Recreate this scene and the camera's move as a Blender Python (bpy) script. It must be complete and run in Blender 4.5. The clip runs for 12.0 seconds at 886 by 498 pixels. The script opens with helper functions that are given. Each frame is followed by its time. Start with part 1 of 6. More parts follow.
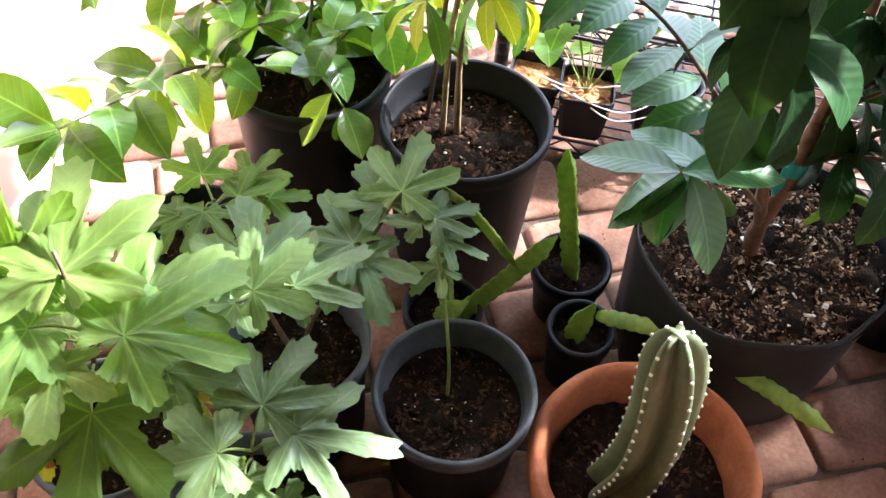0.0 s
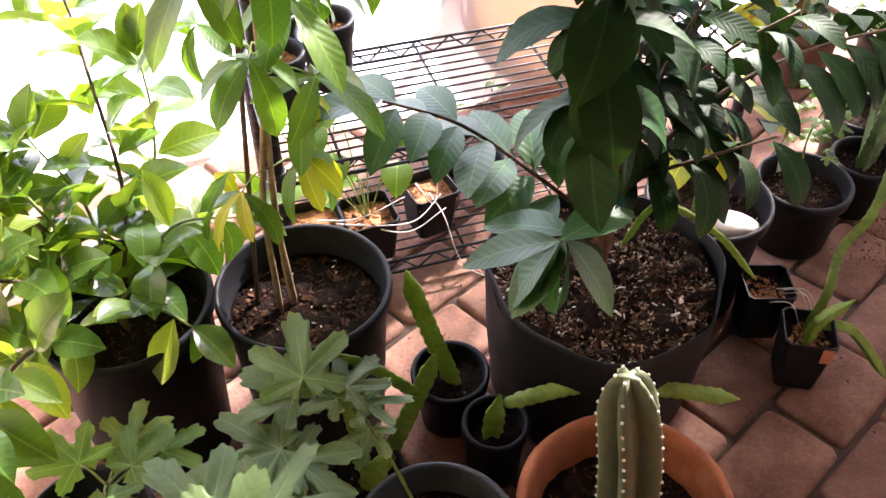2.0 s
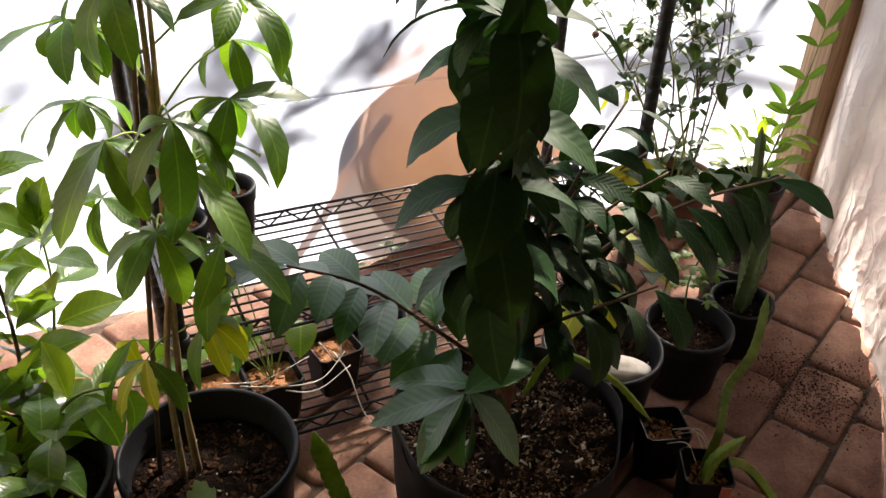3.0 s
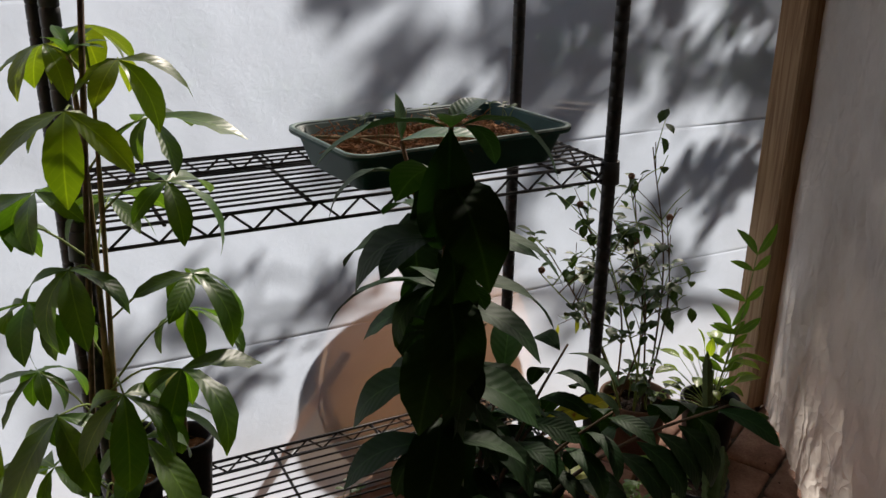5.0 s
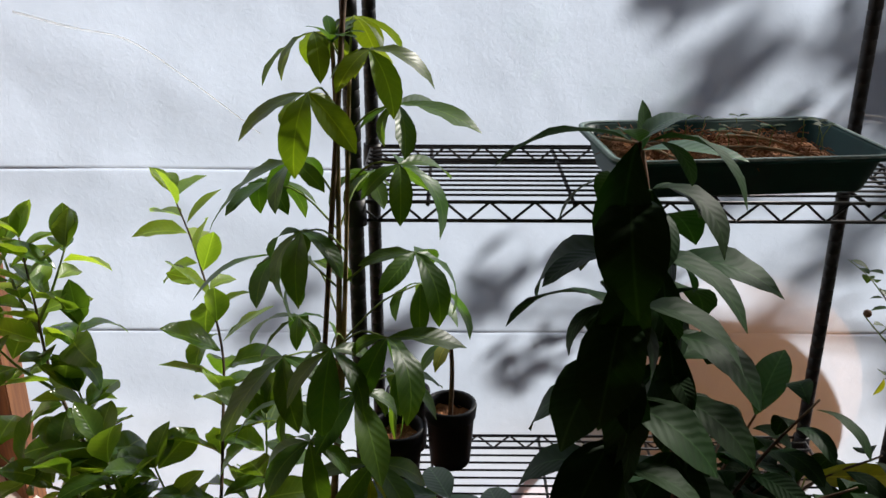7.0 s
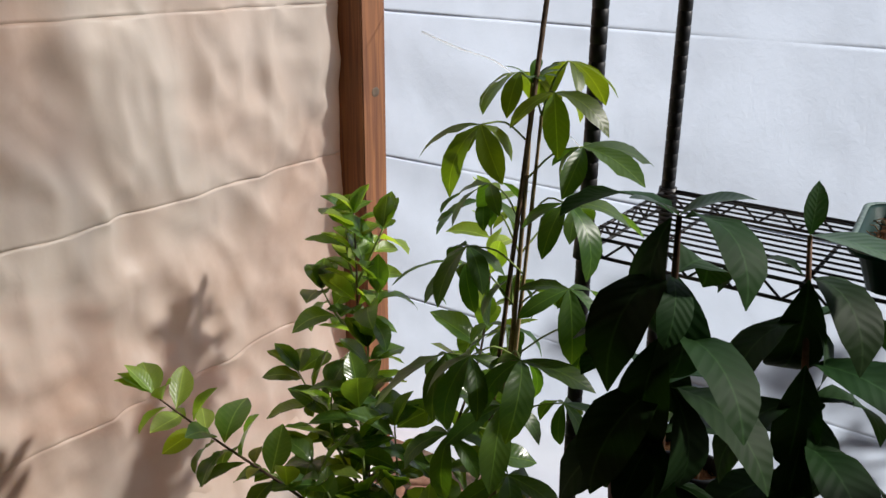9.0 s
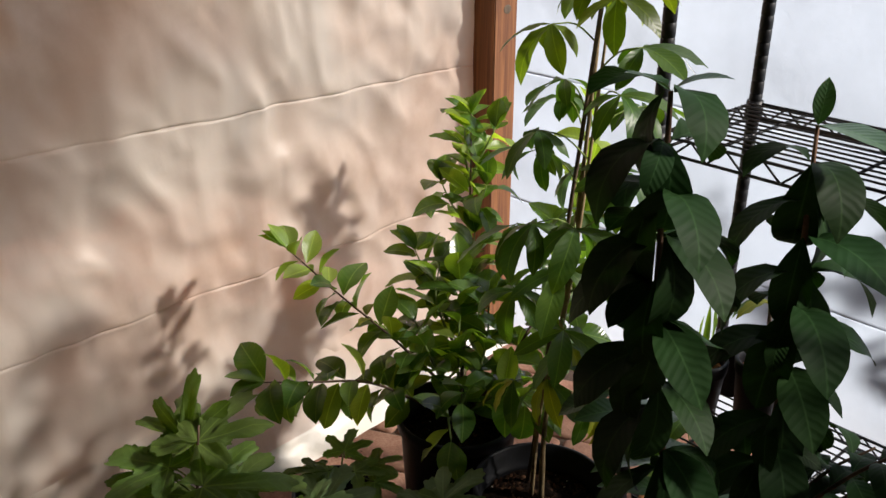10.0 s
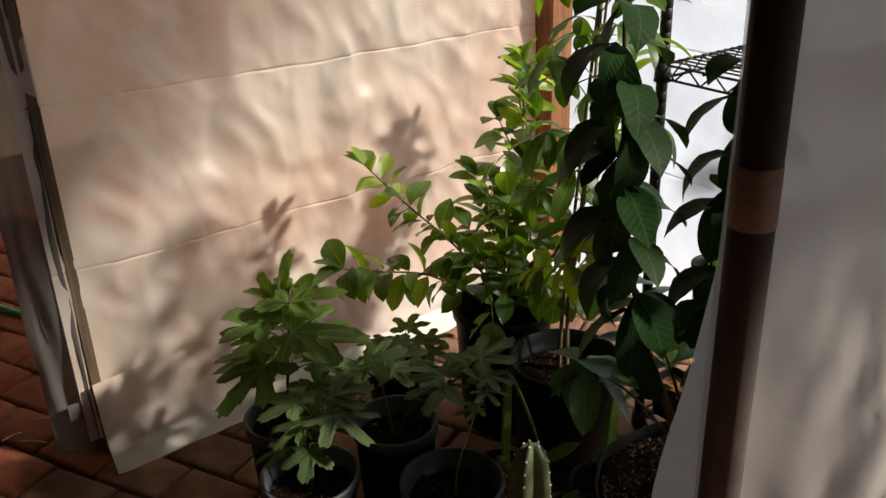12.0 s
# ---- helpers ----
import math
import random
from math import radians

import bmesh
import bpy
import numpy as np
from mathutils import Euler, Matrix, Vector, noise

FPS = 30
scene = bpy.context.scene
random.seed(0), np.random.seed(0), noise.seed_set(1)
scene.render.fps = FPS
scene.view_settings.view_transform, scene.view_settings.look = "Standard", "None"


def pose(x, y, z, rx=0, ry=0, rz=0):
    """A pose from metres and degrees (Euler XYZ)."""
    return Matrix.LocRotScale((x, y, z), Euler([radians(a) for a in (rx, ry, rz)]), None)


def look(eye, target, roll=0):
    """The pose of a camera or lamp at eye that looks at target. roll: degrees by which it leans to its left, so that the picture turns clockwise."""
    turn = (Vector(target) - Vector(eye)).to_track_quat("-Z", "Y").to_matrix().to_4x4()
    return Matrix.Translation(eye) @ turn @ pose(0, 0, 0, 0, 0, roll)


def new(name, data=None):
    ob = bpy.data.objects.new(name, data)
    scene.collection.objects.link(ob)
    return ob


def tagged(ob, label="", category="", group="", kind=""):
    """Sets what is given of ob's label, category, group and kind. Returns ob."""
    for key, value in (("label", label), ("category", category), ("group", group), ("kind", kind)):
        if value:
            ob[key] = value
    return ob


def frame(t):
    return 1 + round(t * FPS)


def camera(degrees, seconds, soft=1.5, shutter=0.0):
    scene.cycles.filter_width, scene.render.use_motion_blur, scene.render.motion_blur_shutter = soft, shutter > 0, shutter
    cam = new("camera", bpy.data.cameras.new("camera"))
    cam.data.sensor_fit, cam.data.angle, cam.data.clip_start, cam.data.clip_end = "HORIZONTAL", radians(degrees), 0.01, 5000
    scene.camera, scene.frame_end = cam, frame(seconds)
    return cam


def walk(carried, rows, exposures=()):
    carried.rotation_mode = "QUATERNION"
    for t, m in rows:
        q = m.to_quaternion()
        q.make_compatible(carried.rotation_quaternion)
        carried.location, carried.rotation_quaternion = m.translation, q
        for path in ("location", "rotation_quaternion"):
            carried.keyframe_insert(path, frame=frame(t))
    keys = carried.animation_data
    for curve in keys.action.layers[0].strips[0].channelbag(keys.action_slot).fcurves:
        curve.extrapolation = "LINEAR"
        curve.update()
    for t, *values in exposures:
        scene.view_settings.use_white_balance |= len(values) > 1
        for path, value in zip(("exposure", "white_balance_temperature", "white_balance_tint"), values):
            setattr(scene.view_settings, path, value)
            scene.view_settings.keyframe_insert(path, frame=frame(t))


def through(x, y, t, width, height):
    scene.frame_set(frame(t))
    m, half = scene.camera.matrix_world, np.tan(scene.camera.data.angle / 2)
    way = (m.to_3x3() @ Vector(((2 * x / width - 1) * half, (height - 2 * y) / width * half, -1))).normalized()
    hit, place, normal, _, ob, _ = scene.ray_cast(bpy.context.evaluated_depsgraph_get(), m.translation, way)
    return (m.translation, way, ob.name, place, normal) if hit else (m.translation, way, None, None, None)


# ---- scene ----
cam = camera(52.69, 12.0)
PATH = [
    (0.0, (0.929, -1.728, 1.240), (0.749, -0.831, 0.051), 3.66),
    (0.5, (0.875, -1.683, 1.240), (0.788, -0.768, 0.055), 3.64),
    (1.0, (0.788, -1.664, 1.238), (0.882, -0.704, 0.090), 2.11),
    (1.5, (0.716, -1.673, 1.243), (0.964, -0.681, 0.145), 0.81),
    (2.0, (0.678, -1.707, 1.255), (1.007, -0.677, 0.215), -0.23),
    (2.5, (0.672, -1.722, 1.271), (1.099, -0.647, 0.316), 1.35),
    (3.0, (0.664, -1.730, 1.287), (1.202, -0.610, 0.447), 2.49),
    (3.5, (0.660, -1.743, 1.303), (1.277, -0.597, 0.557), 2.46),
    (3.7, (0.661, -1.741, 1.310), (1.310, -0.593, 0.594), 2.44),
    (5.3, (0.698, -1.762, 1.369), (1.318, -0.490, 0.871), 1.17),
    (5.5, (0.713, -1.762, 1.374), (1.278, -0.462, 0.884), 0.99),
    (6.0, (0.794, -1.775, 1.378), (1.182, -0.414, 0.880), 1.12),
    (6.5, (0.861, -1.805, 1.374), (1.046, -0.407, 0.864), 0.89),
    (7.0, (0.911, -1.808, 1.373), (0.901, -0.411, 0.826), 0.08),
    (7.2, (0.915, -1.791, 1.371), (0.834, -0.400, 0.814), 0.11),
    (8.8, (1.315, -1.715, 1.410), (0.277, -0.116, 0.729), -0.20),
    (9.0, (1.369, -1.737, 1.407), (0.269, -0.213, 0.724), 0.50),
    (9.5, (1.539, -1.753, 1.399), (0.232, -0.437, 0.650), 0.60),
    (10.0, (1.646, -1.836, 1.404), (0.296, -0.605, 0.592), 0.10),
    (10.5, (1.768, -1.940, 1.401), (0.432, -0.710, 0.562), 0.60),
    (11.0, (1.857, -1.981, 1.402), (0.486, -0.771, 0.590), -0.30),
    (11.5, (1.960, -1.985, 1.415), (0.538, -0.850, 0.598), -0.50),
    (12.0, (2.062, -2.008, 1.394), (0.564, -0.971, 0.568), -2.00),
]

EXPOSURES = [(0.0, 5.1, 5900, 14), (1.0, 5.0, 6250, 24), (1.5, 4.85, 6500, 30), (2.5, 4.1, 6750, 21), (3.5, 2.15, 7500, 15), (5.5, 1.26, 6950, 13), (7.0, 1.37, 6600, 11), (9.0, 1.33, 6600, 12), (10.5, 1.74, 7000, 13), (11.3, 1.86, 7150, 13), (12.0, 1.72, 7300, 13)]
walk(cam, [(t, look(eye, target, roll)) for t, eye, target, roll in PATH], EXPOSURES)

# ---- world, sun ----
SUN_EL, SUN_AZ = radians(34), radians(50)      # azimuth from +y towards +x
world = bpy.data.worlds.new("sky")
scene.world = world
world.use_nodes = True
wn = world.node_tree
sky = wn.nodes.new("ShaderNodeTexSky")
sky.sky_type = "NISHITA"
sky.sun_disc = False
sky.sun_elevation, sky.sun_rotation = SUN_EL, SUN_AZ
wn.nodes["Background"].inputs["Strength"].default_value = 0.05
wn.links.new(sky.outputs[0], wn.nodes["Background"].inputs["Color"])
sun = new("sun", bpy.data.lights.new("sun", "SUN"))
sun.data.energy, sun.data.angle, sun.data.color = 5.0, radians(3.5), (1.0, 0.965, 0.91)
to_sun = Vector((math.sin(SUN_AZ) * math.cos(SUN_EL), math.cos(SUN_AZ) * math.cos(SUN_EL), math.sin(SUN_EL)))
sun.matrix_world = look(to_sun * 12, (0, 0, 0))


# ---- materials ----
def material(name):
    m = bpy.data.materials.new(name)
    m.use_nodes = True
    m.node_tree.nodes.remove(m.node_tree.nodes["Principled BSDF"])
    return m, m.node_tree.nodes, m.node_tree.links


def node(nodes, kind, **values):
    n = nodes.new(kind)
    for key, value in values.items():
        n.inputs[key.replace("_", " ")].default_value = value
    return n


def ramp(nodes, stops):
    r = nodes.new("ShaderNodeValToRGB")
    e = r.color_ramp.elements
    while len(e) < len(stops):
        e.new(0.5)
    for item, (at, colour) in zip(e, stops):
        item.position, item.color = at, (*colour, 1)
    return r


def rough_stuff(name, stops, scale=30.0, rough=0.85, bump=0.3, fine=160.0, metal=0.0, spread=0.25, gloss=0.3, height=0.004, glow=0.0, each=False):
    """A solid surface: colours by a coarse noise, a fine grain, a shift of value for each object, and relief."""
    m, ns, ln = material(name)
    geo = ns.new("ShaderNodeTexCoord")
    big = node(ns, "ShaderNodeTexNoise", Scale=scale, Detail=6.0, Roughness=0.65)
    small = node(ns, "ShaderNodeTexNoise", Scale=fine, Detail=4.0, Roughness=0.7)
    info = ns.new("ShaderNodeObjectInfo")
    col = ramp(ns, stops)
    hsv = ns.new("ShaderNodeHueSaturation")
    var = ns.new("ShaderNodeMapRange")
    var.inputs["To Min"].default_value, var.inputs["To Max"].default_value = 1 - spread, 1 + spread
    mix = ns.new("ShaderNodeMath")
    mix.operation = "ADD"
    half = ns.new("ShaderNodeMath")
    half.operation = "MULTIPLY_ADD"
    half.inputs[1].default_value, half.inputs[2].default_value = 0.4, -0.2
    b = node(ns, "ShaderNodeBsdfPrincipled", Metallic=metal, Roughness=rough)
    b.inputs["Specular IOR Level"].default_value = gloss
    bp = node(ns, "ShaderNodeBump", Strength=bump, Distance=height)
    out = ns["Material Output"]
    ln.new(geo.outputs["Object"], big.inputs["Vector"])
    ln.new(geo.outputs["Object"], small.inputs["Vector"])
    ln.new(small.outputs["Fac"], half.inputs[0])
    ln.new(big.outputs["Fac"], mix.inputs[0])
    ln.new(half.outputs[0], mix.inputs[1])
    ln.new(mix.outputs[0], col.inputs[0])
    if each:      # joined bits: one tone for each bit
        ln.new(ns.new("ShaderNodeNewGeometry").outputs["Random Per Island"], var.inputs["Value"])
    else:
        ln.new(info.outputs["Random"], var.inputs["Value"])
    ln.new(var.outputs[0], hsv.inputs["Value"])
    ln.new(col.outputs[0], hsv.inputs["Color"])
    ln.new(hsv.outputs[0], b.inputs["Base Color"])
    ln.new(mix.outputs[0], bp.inputs["Height"])
    ln.new(bp.outputs[0], b.inputs["Normal"])
    if glow:      # fleshy skin, light coming through
        tr = ns.new("ShaderNodeBsdfTranslucent")
        mx = node(ns, "ShaderNodeMixShader", Fac=glow)
        ln.new(hsv.outputs[0], tr.inputs["Color"])
        ln.new(b.outputs[0], mx.inputs[1])
        ln.new(tr.outputs[0], mx.inputs[2])
        ln.new(mx.outputs[0], out.inputs[0])
    else:
        ln.new(b.outputs[0], out.inputs[0])
    return m


def film_stuff(name, clear=0.37, through=0.64, tint=(0.93, 0.93, 0.92), crease=60.0, bump=0.25, folds=0.3, mottle=(0.86, 0.86, 0.86), long=0.0, facets=0.0, patch_tint=None):
    """Milky polythene sheet: scatters most of the light through, lets a little pass straight."""
    m, ns, ln = material(name)
    geo = ns.new("ShaderNodeTexCoord")
    cloud = node(ns, "ShaderNodeTexNoise", Scale=5.0, Detail=5.0, Roughness=0.6)
    fine = node(ns, "ShaderNodeTexNoise", Scale=crease, Detail=5.0, Roughness=0.6, Distortion=0.8)
    # cloudy tone: uneven light on the sheet, painted into its colour
    col = ramp(ns, [(0.3, tuple(c * d for c, d in zip(tint, mottle))), (0.7, tint)])
    bp = node(ns, "ShaderNodeBump", Strength=bump, Distance=0.004)
    wide = node(ns, "ShaderNodeTexNoise", Scale=4.5, Detail=2.0, Roughness=0.45, Distortion=0.25)
    soft_bump = node(ns, "ShaderNodeBump", Strength=folds, Distance=0.03)
    ln.new(geo.outputs["Object"], wide.inputs["Vector"])
    ln.new(wide.outputs["Fac"], soft_bump.inputs["Height"])
    ln.new(soft_bump.outputs[0], bp.inputs["Normal"])
    if long:      # drawn-out wrinkles running down the sheet
        mp = ns.new("ShaderNodeMapping")
        mp.vector_type = "TEXTURE"
        mp.inputs["Rotation"].default_value = (radians(9), 0, 0)
        mp.inputs["Scale"].default_value = (1.0, 0.5, 1.9)
        pull = node(ns, "ShaderNodeTexNoise", Scale=3.6, Detail=1.3, Roughness=0.4, Distortion=0.5)
        long_bump = node(ns, "ShaderNodeBump", Strength=long, Distance=0.085)
        ln.new(geo.outputs["Object"], mp.inputs[0])
        ln.new(mp.outputs[0], pull.inputs["Vector"])
        ln.new(pull.outputs["Fac"], long_bump.inputs["Height"])
        ln.new(soft_bump.outputs[0], long_bump.inputs["Normal"])
        ln.new(long_bump.outputs[0], bp.inputs["Normal"])
    if facets:      # sharp-edged crumples, drawn out downwards
        mp = ns.new("ShaderNodeMapping")
        mp.inputs["Scale"].default_value = (1.0, 1.0, 0.45)
        wob = node(ns, "ShaderNodeTexNoise", Scale=9.0, Detail=2.0)
        bend = ns.new("ShaderNodeVectorMath")
        bend.operation = "MULTIPLY_ADD"
        bend.inputs[1].default_value = (0.16, 0.16, 0.16)
        cells = node(ns, "ShaderNodeTexVoronoi", Scale=17.0)
        cells.feature = "DISTANCE_TO_EDGE"
        fold_bump = node(ns, "ShaderNodeBump", Strength=facets, Distance=0.02)
        ln.new(geo.outputs["Object"], mp.inputs[0])
        ln.new(geo.outputs["Object"], wob.inputs["Vector"])
        ln.new(wob.outputs["Color"], bend.inputs[0])
        ln.new(mp.outputs[0], bend.inputs[2])
        ln.new(bend.outputs[0], cells.inputs["Vector"])
        ln.new(cells.outputs["Distance"], fold_bump.inputs["Height"])
        ln.new(soft_bump.outputs[0], fold_bump.inputs["Normal"])
        ln.new(fold_bump.outputs[0], bp.inputs["Normal"])
    tr = ns.new("ShaderNodeBsdfTranslucent")
    gl = node(ns, "ShaderNodeBsdfPrincipled", Roughness=0.42)
    clearer = ns.new("ShaderNodeBsdfTransparent")
    one, two = node(ns, "ShaderNodeMixShader", Fac=through), node(ns, "ShaderNodeMixShader", Fac=clear)
    ln.new(geo.outputs["Object"], cloud.inputs["Vector"])
    ln.new(geo.outputs["Object"], fine.inputs["Vector"])
    ln.new(cloud.outputs["Fac"], col.inputs[0])
    ln.new(fine.outputs["Fac"], bp.inputs["Height"])
    for s in (tr, gl):
        ln.new(bp.outputs[0], s.inputs["Normal"])
    shade = col.outputs[0]
    if patch_tint:      # wide warm and greyer patches: outside light and shade put into the colour
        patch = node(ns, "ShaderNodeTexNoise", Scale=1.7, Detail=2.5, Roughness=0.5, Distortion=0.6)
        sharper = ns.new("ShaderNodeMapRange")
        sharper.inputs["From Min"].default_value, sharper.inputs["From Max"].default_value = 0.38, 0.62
        mottled = ns.new("ShaderNodeMix")
        mottled.data_type = "RGBA"
        mottled.inputs["B"].default_value = (*patch_tint, 1)
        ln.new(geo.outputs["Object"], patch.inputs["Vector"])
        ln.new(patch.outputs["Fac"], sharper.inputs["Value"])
        ln.new(sharper.outputs[0], mottled.inputs["Factor"])
        ln.new(shade, mottled.inputs["A"])
        shade = mottled.outputs["Result"]
    ln.new(shade, tr.inputs["Color"])
    ln.new(shade, gl.inputs["Base Color"])
    ln.new(gl.outputs[0], one.inputs[1])
    ln.new(tr.outputs[0], one.inputs[2])
    ln.new(one.outputs[0], two.inputs[1])
    ln.new(clearer.outputs[0], two.inputs[2])
    ln.new(two.outputs[0], ns["Material Output"].inputs[0])
    return m


def leaf_stuff(name, dark, light, under, thin=0.4, rough=0.42, spots=None, gloss=0.5, ribs=0.09):
    """Leaf: blotched green with pale midrib and side veins, gloss on top, light glowing through."""
    m, ns, ln = material(name)
    geo = ns.new("ShaderNodeTexCoord")
    info = ns.new("ShaderNodeObjectInfo")
    noise_a = node(ns, "ShaderNodeTexNoise", Scale=14.0, Detail=4.0)
    col = ramp(ns, [(0.3, dark), (0.72, light)])
    uv = ns.new("ShaderNodeUVMap")
    uv.uv_map = "leaf"
    sep = ns.new("ShaderNodeSeparateXYZ")
    rib = ns.new("ShaderNodeMapRange")
    rib.inputs["From Min"].default_value, rib.inputs["From Max"].default_value = 0.0, 0.032
    rib.inputs["To Min"].default_value, rib.inputs["To Max"].default_value = 0.38, 0.0
    # side veins: bands of (along - across), folded at the midrib
    slant = ns.new("ShaderNodeMath")
    slant.operation = "MULTIPLY_ADD"
    slant.inputs[1].default_value = -0.45
    wave = ns.new("ShaderNodeMath")
    wave.operation = "MULTIPLY"
    wave.inputs[1].default_value = 62.0
    sine = ns.new("ShaderNodeMath")
    sine.operation = "SINE"
    vein = ns.new("ShaderNodeMapRange")
    vein.inputs["From Min"].default_value, vein.inputs["From Max"].default_value = 0.75, 1.0
    vein.inputs["To Max"].default_value = 0.055
    add = ns.new("ShaderNodeMath")
    add.operation = "ADD"
    pale = ns.new("ShaderNodeMix")
    pale.data_type = "RGBA"
    pale.inputs["B"].default_value = (*tuple(min(1, c * 2.1 + 0.012) for c in light), 1)
    hsv = ns.new("ShaderNodeHueSaturation")
    val = ns.new("ShaderNodeMapRange")
    val.inputs["To Min"].default_value, val.inputs["To Max"].default_value = 0.72, 1.3
    hue = ns.new("ShaderNodeMapRange")
    hue.inputs["To Min"].default_value, hue.inputs["To Max"].default_value = 0.485, 0.51
    rnd = ns.new("ShaderNodeMath")
    rnd.operation = "FRACT"
    times = ns.new("ShaderNodeMath")
    times.operation = "MULTIPLY"
    times.inputs[1].default_value = 7.31
    bp = node(ns, "ShaderNodeBump", Strength=ribs, Distance=0.0015)
    pr = node(ns, "ShaderNodeBsdfPrincipled", Roughness=rough)
    pr.inputs["Specular IOR Level"].default_value = gloss
    tr = ns.new("ShaderNodeBsdfTranslucent")
    tone = ns.new("ShaderNodeMix")
    tone.data_type = "RGBA"
    tone.blend_type = "MULTIPLY"
    tone.inputs["Factor"].default_value = 1.0
    tone.inputs["B"].default_value = (*under, 1)
    mix = node(ns, "ShaderNodeMixShader", Fac=thin)
    ln.new(geo.outputs["Object"], noise_a.inputs["Vector"])
    ln.new(noise_a.outputs["Fac"], col.inputs[0])
    ln.new(uv.outputs[0], sep.inputs[0])
    ln.new(sep.outputs[0], rib.inputs["Value"])
    ln.new(sep.outputs[0], slant.inputs[0])
    ln.new(sep.outputs[1], slant.inputs[2])
    ln.new(slant.outputs[0], wave.inputs[0])
    ln.new(wave.outputs[0], sine.inputs[0])
    ln.new(sine.outputs[0], vein.inputs["Value"])
    ln.new(rib.outputs[0], add.inputs[0])
    ln.new(vein.outputs[0], add.inputs[1])
    ln.new(add.outputs[0], pale.inputs["Factor"])
    ln.new(col.outputs[0], pale.inputs["A"])
    ln.new(info.outputs["Random"], val.inputs["Value"])
    ln.new(info.outputs["Random"], times.inputs[0])
    ln.new(times.outputs[0], rnd.inputs[0])
    ln.new(rnd.outputs[0], hue.inputs["Value"])
    ln.new(val.outputs[0], hsv.inputs["Value"])
    ln.new(hue.outputs[0], hsv.inputs["Hue"])
    ln.new(pale.outputs["Result"], hsv.inputs["Color"])
    last = hsv.outputs[0]
    if spots:
        blot = node(ns, "ShaderNodeTexNoise", Scale=22.0, Detail=3.0)
        edge = ns.new("ShaderNodeMapRange")
        edge.inputs["From Min"].default_value, edge.inputs["From Max"].default_value = 0.56, 0.62
        brown = ns.new("ShaderNodeMix")
        brown.data_type = "RGBA"
        brown.inputs["B"].default_value = (*spots, 1)
        ln.new(geo.outputs["Object"], blot.inputs["Vector"])
        ln.new(blot.outputs["Fac"], edge.inputs["Value"])
        ln.new(edge.outputs[0], brown.inputs["Factor"])
        ln.new(last, brown.inputs["A"])
        last = brown.outputs["Result"]
    ln.new(last, pr.inputs["Base Color"])
    ln.new(last, tone.inputs["A"])
    ln.new(tone.outputs["Result"], tr.inputs["Color"])
    ln.new(sine.outputs[0], bp.inputs["Height"])
    ln.new(bp.outputs[0], pr.inputs["Normal"])
    ln.new(pr.outputs[0], mix.inputs[1])
    ln.new(tr.outputs[0], mix.inputs[2])
    ln.new(mix.outputs[0], ns["Material Output"].inputs[0])
    return m


def wood_stuff(name, pale, deep):
    m, ns, ln = material(name)
    geo = ns.new("ShaderNodeTexCoord")
    mp = ns.new("ShaderNodeMapping")
    mp.inputs["Scale"].default_value = (55, 55, 2.2)
    ring = node(ns, "ShaderNodeTexNoise", Scale=1.6, Detail=5.0, Distortion=0.7)
    knot = node(ns, "ShaderNodeTexNoise", Scale=5.0, Detail=2.0)
    col = ramp(ns, [(0.3, deep), (0.7, pale)])
    b = node(ns, "ShaderNodeBsdfPrincipled", Roughness=0.72)
    bp = node(ns, "ShaderNodeBump", Strength=0.4, Distance=0.002)
    tint = ns.new("ShaderNodeMix")
    tint.data_type = "RGBA"
    tint.blend_type = "MULTIPLY"
    tint.inputs["Factor"].default_value = 0.35
    ln.new(geo.outputs["Object"], mp.inputs[0])
    ln.new(mp.outputs[0], ring.inputs["Vector"])
    ln.new(geo.outputs["Object"], knot.inputs["Vector"])
    ln.new(ring.outputs["Fac"], col.inputs[0])
    ln.new(col.outputs[0], tint.inputs["A"])
    ln.new(knot.outputs["Fac"], tint.inputs["B"])
    ln.new(tint.outputs["Result"], b.inputs["Base Color"])
    ln.new(ring.outputs["Fac"], bp.inputs["Height"])
    ln.new(bp.outputs[0], b.inputs["Normal"])
    ln.new(b.outputs[0], ns["Material Output"].inputs[0])
    return m


BRICK = rough_stuff("brick", [(0.25, (0.095, 0.043, 0.030)), (0.5, (0.205, 0.103, 0.068)), (0.8, (0.34, 0.205, 0.142))], 9, 0.88, 0.5, 150, spread=0.22)
EARTH = rough_stuff("joint_sand", [(0.3, (0.03, 0.02, 0.015)), (0.7, (0.09, 0.06, 0.042))], 40, 0.95, 0.6, 250)
PATIO = rough_stuff("garden_soil", [(0.3, (0.052, 0.042, 0.032)), (0.7, (0.12, 0.090, 0.066))], 3, 0.9, 0.4, 60)
RED_PAVER = rough_stuff("red_paver", [(0.25, (0.16, 0.04, 0.02)), (0.5, (0.33, 0.10, 0.05)), (0.8, (0.42, 0.19, 0.11))], 9, 0.88, 0.5, 150, spread=0.22)
STUCCO = rough_stuff("stucco", [(0.3, (0.22, 0.17, 0.13)), (0.7, (0.32, 0.25, 0.19))], 6, 0.9, 0.4, 120)
SHADE_BOARDS = rough_stuff("shade_roof_boards", [(0.3, (0.16, 0.11, 0.07)), (0.7, (0.26, 0.19, 0.13))], 6, 0.85, 0.3, 90)
FILM = film_stuff("polythene", clear=0.36, tint=(0.66, 0.76, 0.91))
FILM_SCUFF = film_stuff("polythene_scuffed", clear=0.0, through=0.85, tint=(0.95, 0.97, 0.98))
